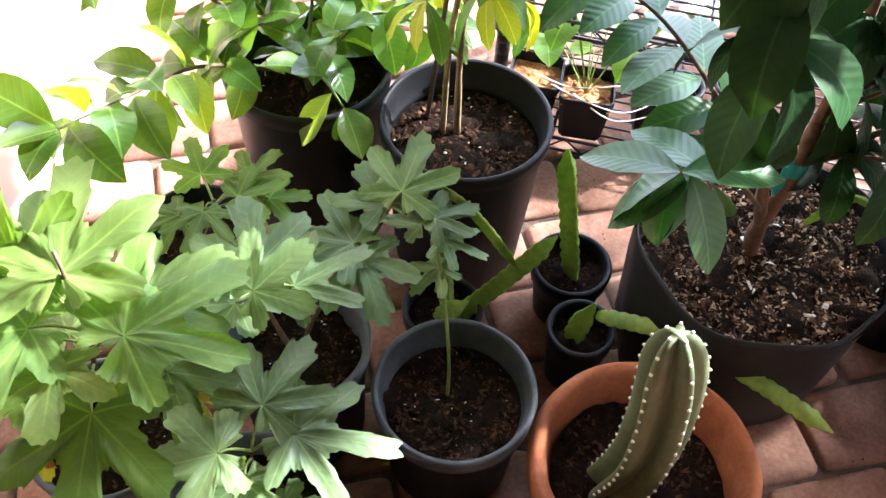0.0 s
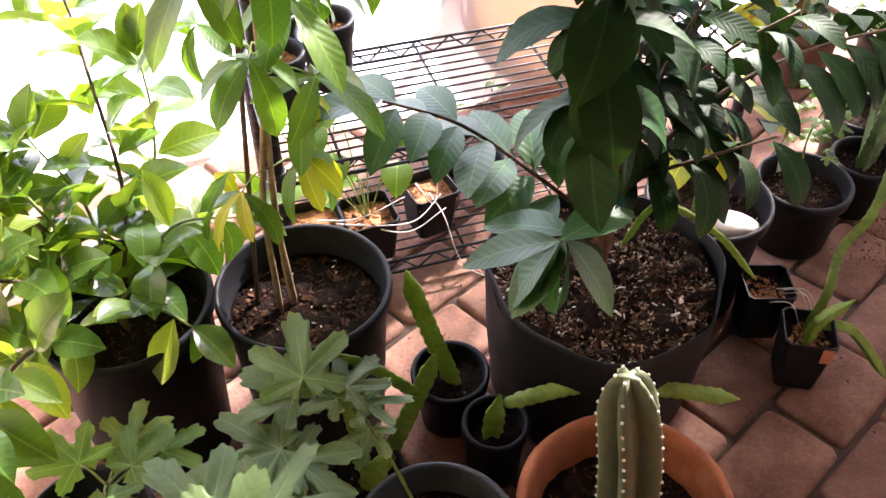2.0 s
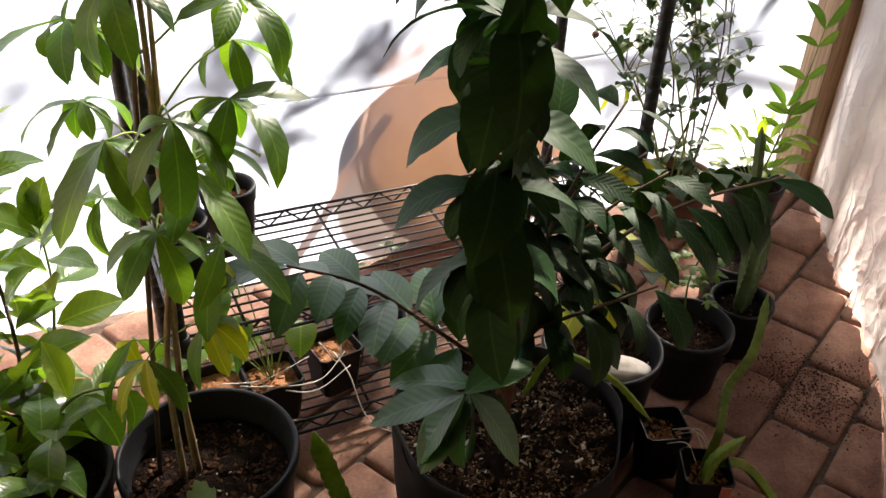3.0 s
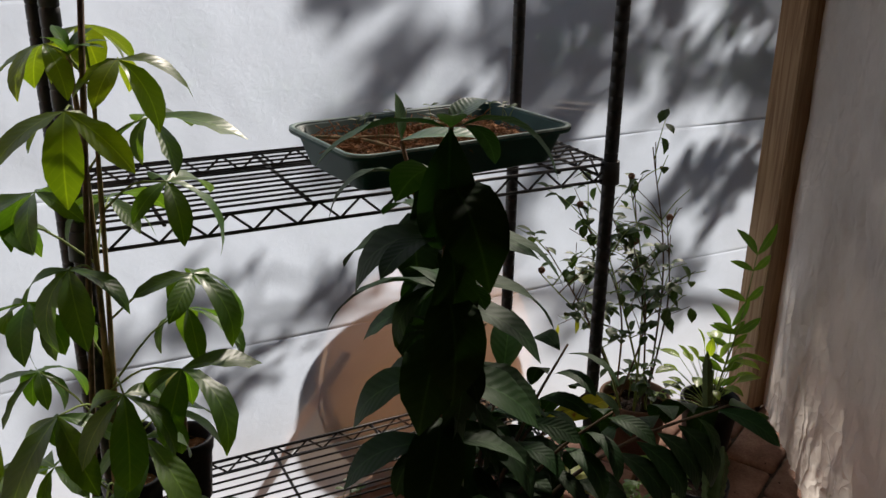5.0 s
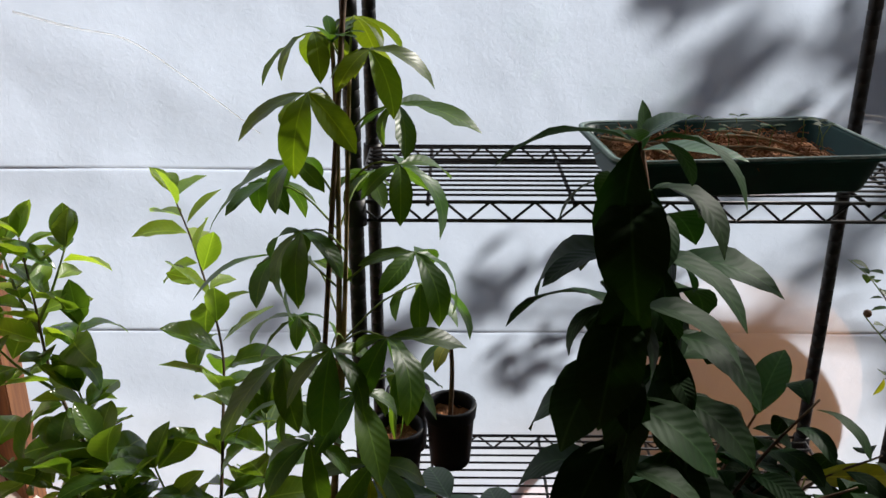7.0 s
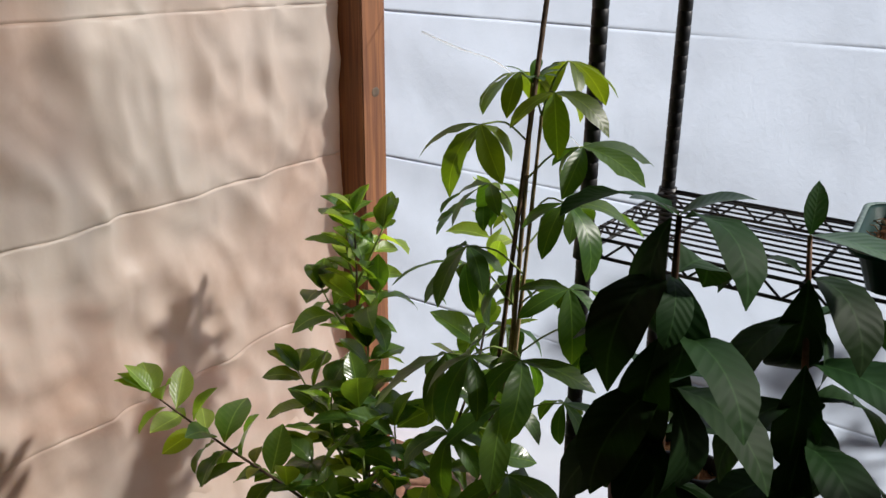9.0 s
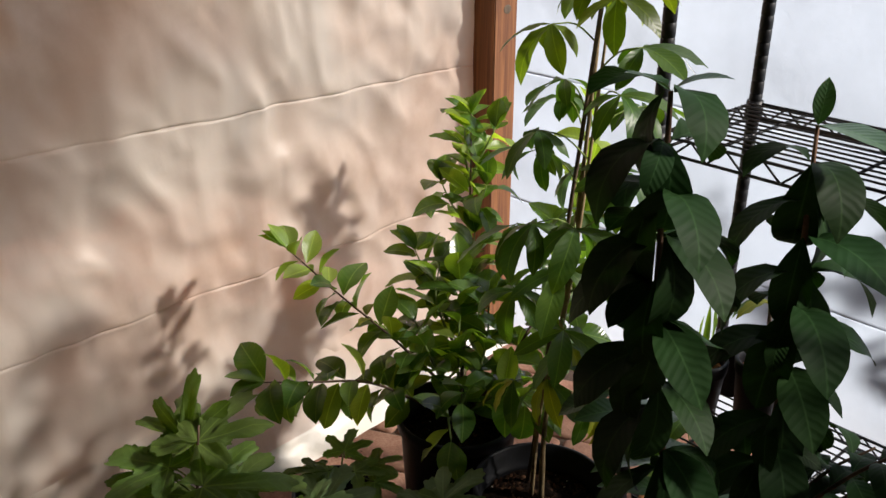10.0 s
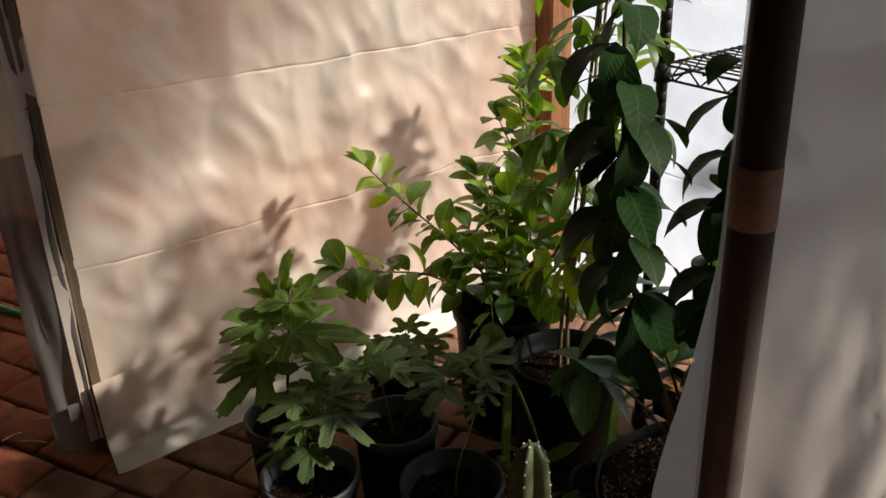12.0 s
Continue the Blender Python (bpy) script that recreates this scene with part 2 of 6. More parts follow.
# brick bounce and light mottling are put into this sheet's tint
FILM_SIDE = film_stuff("polythene_side", clear=0.05, through=0.5, tint=(0.87, 0.735, 0.645), folds=0.42, mottle=(0.78, 0.70, 0.64), long=0.26, bump=0.12, crease=30, patch_tint=(0.79, 0.725, 0.65))
FILM_SKIRT = film_stuff("polythene_doubled", clear=0.0, through=0.16, tint=(0.80, 0.75, 0.67), folds=0.4)
FILM_GREY = film_stuff("polythene_grey", clear=0.05, through=0.4, tint=(0.17, 0.165, 0.165), folds=0.4, long=0.2)
FILM_CRUSHED = film_stuff("polythene_crushed", clear=0.05, through=0.45, tint=(0.72, 0.69, 0.66), crease=40, bump=0.12, folds=0.4, facets=0.55)
FILM_WRAP = film_stuff("polythene_wrap", clear=0.42, through=0.4, tint=(0.60, 0.63, 0.67), crease=40, bump=0.08, folds=0.3)
FILM_HUNG = film_stuff("polythene_hung", clear=0.03, through=0.45, tint=(0.68, 0.66, 0.63), crease=40, bump=0.08, folds=0.3)
WOOD = wood_stuff("fir_stud", (0.38, 0.15, 0.05), (0.15, 0.05, 0.018))
WOOD_TAN = wood_stuff("pale_fir", (0.52, 0.35, 0.20), (0.24, 0.13, 0.06))
WOOD_OLD = wood_stuff("weathered_stud", (0.17, 0.115, 0.07), (0.07, 0.045, 0.027))
PLASTIC = rough_stuff("black_plastic", [(0.3, (0.006, 0.0064, 0.0075)), (0.75, (0.015, 0.016, 0.019))], 12, 0.5, 0.08, 90, gloss=0.2, spread=0.3)
GREY_RIM = rough_stuff("worn_black_plastic", [(0.3, (0.03, 0.034, 0.042)), (0.75, (0.075, 0.085, 0.10))], 14, 0.5, 0.1, 90, gloss=0.5)
BAG = rough_stuff("grow_bag", [(0.3, (0.008, 0.008, 0.0085)), (0.75, (0.02, 0.02, 0.021))], 10, 0.6, 0.35, 60, gloss=0.18)
CLAY = rough_stuff("terracotta", [(0.25, (0.22, 0.068, 0.030)), (0.6, (0.40, 0.135, 0.058)), (0.85, (0.52, 0.24, 0.13))], 16, 0.85, 0.3, 140)
SHADOW_TAN = rough_stuff("tan_shadow_tone", [(0.3, (0.58, 0.41, 0.29)), (0.7, (0.70, 0.52, 0.38))], 2.5, 0.6, 0.1, 90, glow=0.65)
DULL_CLAY = rough_stuff("dull_clay", [(0.3, (0.10, 0.055, 0.035)), (0.7, (0.17, 0.095, 0.06))], 16, 0.85, 0.3, 140)
SOIL = rough_stuff("potting_soil", [(0.3, (0.008, 0.006, 0.005)), (0.6, (0.022, 0.014, 0.010)), (0.85, (0.050, 0.028, 0.018))], 60, 0.95, 0.9, 300, height=0.01, gloss=0.05)
COIR = rough_stuff("coir_mulch", [(0.3, (0.15, 0.058, 0.022)), (0.7, (0.52, 0.235, 0.10))], 70, 0.95, 0.9, 300, height=0.01)
BITS = rough_stuff("soil_bits", [(0.3, (0.018, 0.010, 0.007)), (0.75, (0.080, 0.040, 0.023))], 60, 0.95, 0.3, 200, spread=0.85, each=True, gloss=0.05)
CHIP = rough_stuff("bark_chip", [(0.3, (0.10, 0.06, 0.036)), (0.75, (0.40, 0.29, 0.185))], 60, 0.9, 0.3, 200, spread=0.75, each=True)
PERLITE = rough_stuff("perlite", [(0.3, (0.5, 0.47, 0.42)), (0.7, (0.8, 0.78, 0.74))], 50, 0.9, 0.3, 200)
STEEL = rough_stuff("black_epoxy_steel", [(0.3, (0.008, 0.008, 0.009)), (0.75, (0.02, 0.02, 0.022))], 20, 0.45, 0.05, 200, gloss=0.4)
PIPE = rough_stuff("dark_pipe", [(0.3, (0.02, 0.016, 0.014)), (0.75, (0.045, 0.036, 0.032))], 8, 0.6, 0.1, 90)
TRAY = rough_stuff("green_tray_plastic", [(0.3, (0.004, 0.040, 0.032)), (0.75, (0.009, 0.066, 0.050))], 10, 0.5, 0.06, 90, gloss=0.2)
# light grey-green rim: the highlight along its edge is painted in
TRAY_RIM = rough_stuff("tray_rim_highlight", [(0.3, (0.12, 0.19, 0.17)), (0.75, (0.30, 0.38, 0.35))], 30, 0.6, 0.1, 120, gloss=0.3)
TAPE = rough_stuff("masking_tape", [(0.3, (0.27, 0.21, 0.18)), (0.7, (0.38, 0.31, 0.26))], 20, 0.8, 0.2, 150)
PAPER = rough_stuff("pale_label", [(0.3, (0.55, 0.52, 0.46)), (0.7, (0.75, 0.72, 0.66))], 20, 0.8, 0.1, 150)
ORANGE = rough_stuff("orange_label", [(0.3, (0.50, 0.18, 0.10)), (0.7, (0.62, 0.27, 0.16))], 20, 0.7, 0.1, 150)
PEBBLE = rough_stuff("white_pebble", [(0.3, (0.68, 0.61, 0.52)), (0.7, (0.88, 0.83, 0.75))], 20, 0.7, 0.4, 90)
HOSE = rough_stuff("green_hose", [(0.3, (0.04, 0.30, 0.12)), (0.7, (0.07, 0.42, 0.18))], 20, 0.5, 0.1, 90)
TEAL = rough_stuff("teal_tie", [(0.3, (0.0, 0.16, 0.15)), (0.7, (0.01, 0.25, 0.22))], 20, 0.6, 0.1, 90)
BARK = rough_stuff("tan_stem", [(0.3, (0.22, 0.15, 0.075)), (0.7, (0.45, 0.34, 0.19))], 40, 0.8, 0.5, 200)
TWIG = rough_stuff("brown_stem", [(0.3, (0.055, 0.035, 0.022)), (0.7, (0.15, 0.10, 0.06))], 40, 0.8, 0.5, 200)
RED_BARK = rough_stuff("red_brown_stem", [(0.3, (0.09, 0.045, 0.026)), (0.7, (0.23, 0.125, 0.075))], 30, 0.75, 0.5, 160)
GREEN_STEM = rough_stuff("green_stem", [(0.3, (0.10, 0.16, 0.03)), (0.7, (0.26, 0.34, 0.09))], 30, 0.6, 0.2, 160)
FIG_LEAF = leaf_stuff("fig_leaf", (0.066, 0.126, 0.026), (0.130, 0.208, 0.046), (2.0, 2.1, 0.6), 0.46, 0.55)
FIG_PALE = leaf_stuff("fig_leaf_pale", (0.078, 0.142, 0.054), (0.140, 0.215, 0.084), (1.7, 1.8, 0.6), 0.40, 0.5)
GUAVA_LEAF = leaf_stuff("guava_leaf", (0.011, 0.034, 0.009), (0.021, 0.057, 0.015), (2.0, 2.3, 0.6), 0.07, 0.58, gloss=0.10, ribs=0.12)
# young leaves, made paler still for the sky's sheen on their tops
GUAVA_YOUNG_SHEEN = leaf_stuff("guava_leaf_young_sheen", (0.028, 0.090, 0.030), (0.060, 0.150, 0.052), (2.0, 2.4, 0.5), 0.14, 0.38, ribs=0.12)
CITRUS_LEAF = leaf_stuff("citrus_leaf", (0.042, 0.102, 0.020), (0.112, 0.190, 0.040), (2.8, 2.5, 0.6), 0.46, 0.22, gloss=0.6)
CITRUS_YOUNG = leaf_stuff("citrus_leaf_young", (0.16, 0.26, 0.045), (0.28, 0.38, 0.09), (1.9, 1.9, 0.4), 0.5, 0.35)
PALM_LEAF = leaf_stuff("palmate_leaf", (0.04, 0.095, 0.022), (0.09, 0.17, 0.03), (2.2, 2.2, 0.4), 0.38, 0.4)
PALM_YOUNG = leaf_stuff("palmate_leaf_young", (0.08, 0.14, 0.022), (0.15, 0.215, 0.035), (2.4, 2.2, 0.35), 0.46, 0.4)
YELLOW_LEAF = leaf_stuff("yellowing_leaf", (0.22, 0.28, 0.03), (0.45, 0.42, 0.05), (1.4, 1.3, 0.3), 0.42, 0.5, spots=(0.20, 0.07, 0.02))
TREE_LEAF = leaf_stuff("tree_leaf", (0.020, 0.034, 0.014), (0.038, 0.056, 0.022), (1.2, 1.2, 0.5), 0.08, 0.95, gloss=0.03)
BUSH_LEAF = leaf_stuff("bush_leaf", (0.030, 0.062, 0.020), (0.060, 0.105, 0.032), (1.6, 1.7, 0.5), 0.25, 0.5, gloss=0.3)
SMALL_LEAF = leaf_stuff("small_leaf", (0.06, 0.13, 0.03), (0.13, 0.23, 0.05), (1.9, 1.9, 0.4), 0.4, 0.45)
DRAGON = rough_stuff("dragon_fruit_skin", [(0.25, (0.14, 0.23, 0.04)), (0.6, (0.31, 0.44, 0.08)), (0.85, (0.50, 0.58, 0.16))], 22, 0.5, 0.15, 120, gloss=0.4, glow=0.42)
# darker copy of the skin: shade on the rear stems put into colour
DRAGON_SHADED = rough_stuff("shaded_dragon_fruit_skin", [(0.25, (0.05, 0.085, 0.028)), (0.6, (0.095, 0.14, 0.045)), (0.85, (0.17, 0.21, 0.08))], 22, 0.55, 0.15, 120, gloss=0.3, glow=0.12)
CACTUS = rough_stuff("cactus_skin", [(0.25, (0.055, 0.075, 0.036)), (0.6, (0.095, 0.115, 0.060)), (0.85, (0.17, 0.165, 0.10))], 14, 0.6, 0.2, 110)
SPINE = rough_stuff("areole_felt", [(0.3, (0.42, 0.41, 0.33)), (0.7, (0.66, 0.63, 0.52))], 40, 0.9, 0.2, 200)


# ---- builders ----
def mesh_of(bm, name, mat, smooth=True):
    me = bpy.data.meshes.new(name)
    bm.to_mesh(me)
    bm.free()
    me.materials.append(mat)
    if smooth:
        for p in me.polygons:
            p.use_smooth = True
    return me


def part(name, bm, mat, parent=None, label="", smooth=True):
    ob = new(name, mesh_of(bm, name, mat, smooth))
    ob.parent = parent
    return tagged(ob, label)


def base(name, x, y, z, label, category, group="", kind=""):
    """An Empty at a thing's foot."""
    ob = new(name)
    ob.empty_display_size = 0.05
    ob.location = (x, y, z)
    return tagged(ob, label, category, group, kind)


def box(bm, lo, hi, m=None):
    r = bmesh.ops.create_cube(bm, size=1.0)
    s = Matrix.Translation([(a + b) / 2 for a, b in zip(lo, hi)]) @ Matrix.Diagonal([b - a for a, b in zip(lo, hi)] + [1])
    bmesh.ops.transform(bm, matrix=(m or Matrix()) @ s, verts=r["verts"])
    return r["verts"]


def bevelled(lo, hi, width=0.004, m=None):
    bm = bmesh.new()
    box(bm, lo, hi, m)
    bmesh.ops.bevel(bm, geom=bm.edges[:], offset=width, segments=2, affect="EDGES")
    return bm


def lathe(bm, profile, seg=40, wave=None):
    """Spins (radius, height) pairs about z."""
    rings = []
    for r, z in profile:
        ring = []
        for k in range(seg):
            a = 2 * math.pi * k / seg
            rr = r + (wave(a, z) if wave and r > 0 else 0)
            ring.append(bm.verts.new((rr * math.cos(a), rr * math.sin(a), z)))
        rings.append(ring)
    for p, q in zip(rings, rings[1:]):
        for k in range(seg):
            bm.faces.new((p[k], p[(k + 1) % seg], q[(k + 1) % seg], q[k]))
    return rings


def smooth_path(pts, step=6):
    """Catmull-Rom through the points."""
    P = [Vector(p) for p in pts]
    P = [P[0] * 2 - P[1]] + P + [P[-1] * 2 - P[-2]]
    out = []
    for i in range(1, len(P) - 2):
        for k in range(step):
            t = k / step
            a, b, c, d = P[i - 1:i + 3]
            out.append(0.5 * (2 * b + (c - a) * t + (2 * a - 5 * b + 4 * c - d) * t * t + (3 * b - a - 3 * c + d) * t ** 3))
    out.append(P[-2])
    return out


def tube(bm, pts, r0, r1=None, seg=7, knobs=0.0):
    """A tapering round stem along the points."""
    r1 = r0 if r1 is None else r1
    pts = [Vector(p) for p in pts]
    rings, side = [], None
    for i, p in enumerate(pts):
        d = (pts[min(i + 1, len(pts) - 1)] - pts[max(i - 1, 0)]).normalized()
        side = d.orthogonal().normalized() if side is None else (side - d * side.dot(d)).normalized()
        other = d.cross(side)
        r = r0 + (r1 - r0) * i / (len(pts) - 1)
        if knobs:
            r *= 1 + knobs * noise.noise(p * 60)
        rings.append([bm.verts.new(p + (side * math.cos(a) + other * math.sin(a)) * r) for a in [2 * math.pi * k / seg for k in range(seg)]])
    for p, q in zip(rings, rings[1:]):
        for k in range(seg):
            bm.faces.new((p[k], p[(k + 1) % seg], q[(k + 1) % seg], q[k]))
    bm.faces.new(rings[0][::-1])
    bm.faces.new(rings[-1])


def bar(bm, a, b, r, seg=6):
    tube(bm, [a, b], r, r, seg)


# ---- ground, floor, shell ----
bm = bmesh.new()
bmesh.ops.create_grid(bm, x_segments=1, y_segments=1, size=400)
ground = part("ground", bm, PATIO)
ground.location = (0, 0, -0.055)
tagged(ground, "dark garden soil round the plant house", "ground", kind="structure")

bm = bmesh.new()
box(bm, (-2.2, -3.2, -0.05), (3.2, 0.15, -0.012))
floor = part("floor", bm, EARTH, None, smooth=False)
tagged(floor, "uneven reddish brick pavers with sandy joints", "floor", kind="structure")

# polythene walls: gridded sheets with folds left by the roll, sagging between
def sheet(name, a, b, z0, z1, folds, seed, mat, label, sag=0.014, nx=70, nz=50, lean=0.0, bow=0.0, rise=0.0, crumple=0.0):
    """A hanging sheet from plan point a to b. folds: heights of level creases."""
    a, b = Vector((*a, 0)), Vector((*b, 0))
    along = (b - a)
    out = Vector((-along.y, along.x, 0)).normalized()
    bm = bmesh.new()
    zs = sorted(set([z0 + (z1 - z0) * j / nz for j in range(nz + 1)] + [f + e for f in folds for e in (-0.008, -0.0035, -0.0012, 0.0, 0.0012, 0.0035, 0.008)]))
    rows = []
    for z in zs:
        row = []
        for i in range(nx + 1):
            u = i / nx
            p = a + along * u + Vector((0, 0, z + rise * u + 0.0012 * noise.noise(Vector((u * 5, z * 2, seed + 40)))))
            n = noise.noise(Vector((u * 3.1, z * 2.2, seed))) + 0.5 * noise.noise(Vector((u * 9 + z * 3, z * 5, seed + 7)))
            n += 0.2 * noise.noise(Vector((u * 15 + z * 9, z * 12 - u * 5, seed + 3)))
            n += crumple * (1 - 3 * abs(noise.noise(Vector((u * 8.5 + z * 1.2, z * 4.2 - u * 2, seed + 5))))) + 0.5 * crumple * (1 - 3 * abs(noise.noise(Vector((u * 17 - z * 4, z * 10, seed + 15)))))
            n *= min(1.0, (1.0 - u) * 12, u * 9 + 0.03) if crumple else 1.0
            d = sag * n + bow * math.sin(math.pi * u) + lean * (z - z0)
            for f in folds:
                q = abs(z - f)
                d -= 0.0062 * max(0, 1 - q / 0.0035) * (0.55 + 0.8 * noise.noise(Vector((u * 12, f * 7, seed + 9))))
            row.append(bm.verts.new(p + out * d))
        rows.append(row)
    for p, q in zip(rows, rows[1:]):
        for i in range(nx):
            bm.faces.new((p[i], p[i + 1], q[i + 1], q[i]))
    ob = part(name, bm, mat)
    return tagged(ob, label, "plastic wall", kind="structure")


wall_north = sheet("wall_north", (-0.16, 0.012), (2.9, 0.012), 0.0, 2.41, (0.458, 0.839, 1.205, 1.60, 1.98), 3.0, FILM, "milky polythene sheet wall with tree shadows")
wall_west = sheet("wall_west", (-0.155, 0.0), (0.012, -1.69), 0.0, 2.41, (0.463, 0.855, 1.225, 1.60, 1.98), 11.0, FILM_SIDE, "milky polythene side wall with level creases", sag=0.022, rise=0.048, nx=170, nz=130, crumple=0.62)
# skirt of the side wall: the sheet bellies in, folds over and runs out along the floor
bm = bmesh.new()
rows = []
for j, (d, z) in enumerate([(0.006, 0.22), (0.030, 0.12), (0.062, 0.062), (0.076, 0.052), (0.084, 0.042), (0.108, 0.020), (0.134, 0.003)]):
    row = []
    for i in range(91):
        u = i / 90
        n = noise.noise(Vector((u * 11, j * 0.9, 5))) * 0.012 + noise.noise(Vector((u * 34, j * 1.7, 6))) * 0.007
        y = -0.05 - 1.612 * u
        row.append(bm.verts.new((-0.150 - 0.113 * y + d * (1.0 - 0.42 * max(0, u - 0.25)) + n, y, max(0.002, z + n * (0.7 if 0 < j < 6 else 0)))))
    rows.append(row)
for p, q in zip(rows, rows[1:]):
    for i in range(90):
        bm.faces.new((p[i], p[i + 1], q[i + 1], q[i]))
skirt = part("wall_skirt", bm, FILM_SKIRT)
skirt.data.materials.append(FILM_SIDE)
for f in skirt.data.polygons:
    f.material_index = 1 if f.index < 270 else 0
tagged(skirt, "pale folded polythene skirt lying along the pavers", "plastic skirt", kind="structure")

# crumpled curtain from the rear post to the door pole
bm = bmesh.new()
rows = []
knots = [(2.62, -0.10), (2.47, -0.33), (2.36, -0.50), (2.12, -0.86), (1.84, -1.13), (1.618, -1.354)]
line = smooth_path([(x, y, 0) for x, y in knots], 30)
for j in range(141):
    z = 0.01 + 2.24 * j / 140
    row = []
    for i, p in enumerate(line):
        u = i / (len(line) - 1)
        n = noise.noise(Vector((u * 11, z * 1.4, 21))) * 0.030 + noise.noise(Vector((u * 26 + z * 2, z * 4, 2))) * 0.014 + (abs(noise.noise(Vector((u * 42 + z * 4, z * 9 + u * 9, 8)))) - 0.2) * 0.022 + noise.noise(Vector((u * 90, z * 26 + u * 9, 18))) * 0.004
        n *= min(1, 8 * u + 0.1) * min(1, 8 * (1 - u) + 0.1) * (1 if u < 0.55 else 0.3)
        row.append(bm.verts.new((p.x + n * 0.8, p.y - n * 0.6, z)))
    rows.append(row)
for p, q in zip(rows, rows[1:]):
    for i in range(len(line) - 1):
        bm.faces.new((p[i], p[i + 1], q[i + 1], q[i]))
wall_east = part("wall_east", bm, FILM_CRUSHED)
wall_east.data.materials.append(FILM_HUNG)
for f in wall_east.data.polygons:
    if f.center.x + f.center.y < 1.12 + 0.05 * noise.noise(f.center * 4):      # drawn taut near the pole
        f.material_index = 1
tagged(wall_east, "crumpled milky polythene curtain hanging to the floor", "plastic curtain", kind="structure")

# door pole wrapped in the curtain's edge
door = base("door_pole", 1.614, -1.360, 0.0, "dark round pole wrapped in milky polythene, with tape", "door pole")
bm = bmesh.new()
lathe(bm, [(0.0, 0.0), (0.021, 0.0), (0.021, 2.2), (0.0, 2.2)], 20)
part("pole", bm, PIPE, door, "dark brown pipe")
bm = bmesh.new()
rows = []
for j in range(41):
    z = 0.005 + 2.2 * j / 40
    flare = max(0, 1.05 - z) ** 1.15 if z > 0.62 else 0.378 * max(0, z - 0.46) / 0.16
    row = []
    for i in range(25):
        a = radians(140 + 60 * i / 24)
        r = 0.025 + 0.003 * noise.noise(Vector((a, z * 3, 4)))
        x, y = r * math.cos(a), -r * math.sin(a)
        row.append(bm.verts.new((x, y, z)))
    for i in range(1, 6):      # the loose border, spreading towards the floor
        k = i / 5
        row.append(bm.verts.new((-0.028 - k * (0.004 + 0.30 * flare), 0.008 + k * (0.15 * flare - 0.003) + 0.006 * noise.noise(Vector((k * 3, z * 6, 9))), z)))
    rows.append(row)
for p, q in zip(rows, rows[1:]):
    for i in range(len(p) - 1):
        bm.faces.new((p[i], p[i + 1], q[i + 1], q[i]))
part("wrap", bm, FILM_WRAP, door, "milky polythene wrap with a loose border")
bm = bmesh.new()
lathe(bm, [(0.0213, 1.073), (0.0218, 1.074), (0.0218, 1.131), (0.0213, 1.132)], 24)
part("tape", bm, TAPE, door, "band of beige tape")

# timber posts
def post(name, lo, hi, mat, label):
    bm = bevelled(lo, hi, 0.003)
    for v in bm.verts:
        v.co += Vector((noise.noise(v.co * 3), noise.noise(v.co * 3 + Vector((9, 0, 0))), 0)) * 0.0015
    return tagged(part(name, bm, mat, smooth=False), label, "post", kind="structure")


corner = post("corner_post", (-0.15, -0.088, 0), (-0.066, 0.0, 2.3), WOOD, "orange-brown square timber corner post")
bm = bmesh.new()
bmesh.ops.create_uvsphere(bm, u_segments=10, v_segments=6, radius=0.016)
bmesh.ops.scale(bm, vec=(0.09, 1.0, 0.8), verts=bm.verts)
k = part("knot", bm, WOOD_OLD, corner)
k.location = (-0.0665, -0.04, 1.014)
post("rear_post", (2.541, -0.125, 0), (2.626, -0.035, 2.3), WOOD_TAN, "square fir timber rear post with straight grain")
post("front_post", (-0.08, -1.660, 0), (0.013, -1.634, 2.3), WOOD_OLD, "weathered grey-brown timber post at the doorway")
bm = bmesh.new()
rows = []
for j in range(51):
    z = 0.02 + 2.2 * j / 50
    row = []
    for i in range(14):
        u = i / 13
        n = noise.noise(Vector((u * 4, z * 3, 31))) * 0.016 + noise.noise(Vector((u * 12, z * 8, 3))) * 0.004
        row.append(bm.verts.new((0.015 - 0.05 * u + n, -1.664 - 0.10 * u - n * 0.6, z)))
    rows.append(row)
for p, q in zip(rows, rows[1:]):
    for i in range(13):
        bm.faces.new((p[i], p[i + 1], q[i + 1], q[i]))
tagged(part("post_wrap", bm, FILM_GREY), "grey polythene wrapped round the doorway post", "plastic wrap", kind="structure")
bm = bmesh.new()
box(bm, (0, 0, 0), (0.003, 0.03, 0.045))
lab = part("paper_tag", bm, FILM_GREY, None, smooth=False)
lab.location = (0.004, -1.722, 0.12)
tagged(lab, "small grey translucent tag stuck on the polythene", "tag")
# plates joining the posts; unseen roof and walls added to cut stray light
bm = bmesh.new()
box(bm, (-0.15, -0.088, 2.3), (2.66, 0.0, 2.39))
box(bm, (-0.15, -1.75, 2.3), (-0.066, -0.092, 2.39))
tagged(part("trim", bm, WOOD, smooth=False), "timber top plates", "beam", kind="structure")
bm = bmesh.new()
box(bm, (-3.2, -6.2, 2.42), (5.5, 0.05, 2.52))
tagged(part("ceiling", bm, SHADE_BOARDS, smooth=False), "unseen brown roof added to shut out light from above", "roof", kind="structure")
bm = bmesh.new()
bmesh.ops.create_grid(bm, x_segments=40, y_segments=30, size=0.5)
for v in bm.verts:
    v.co = Vector((1.25 + v.co.x * 2.90, -0.26 + v.co.y * 0.66, 2.40 + 0.02 * noise.noise(v.co * 6)))
tagged(part("roof_sheet", bm, FILM), "milky polythene roof sheet", "plastic roof", kind="structure")
bm = bmesh.new()
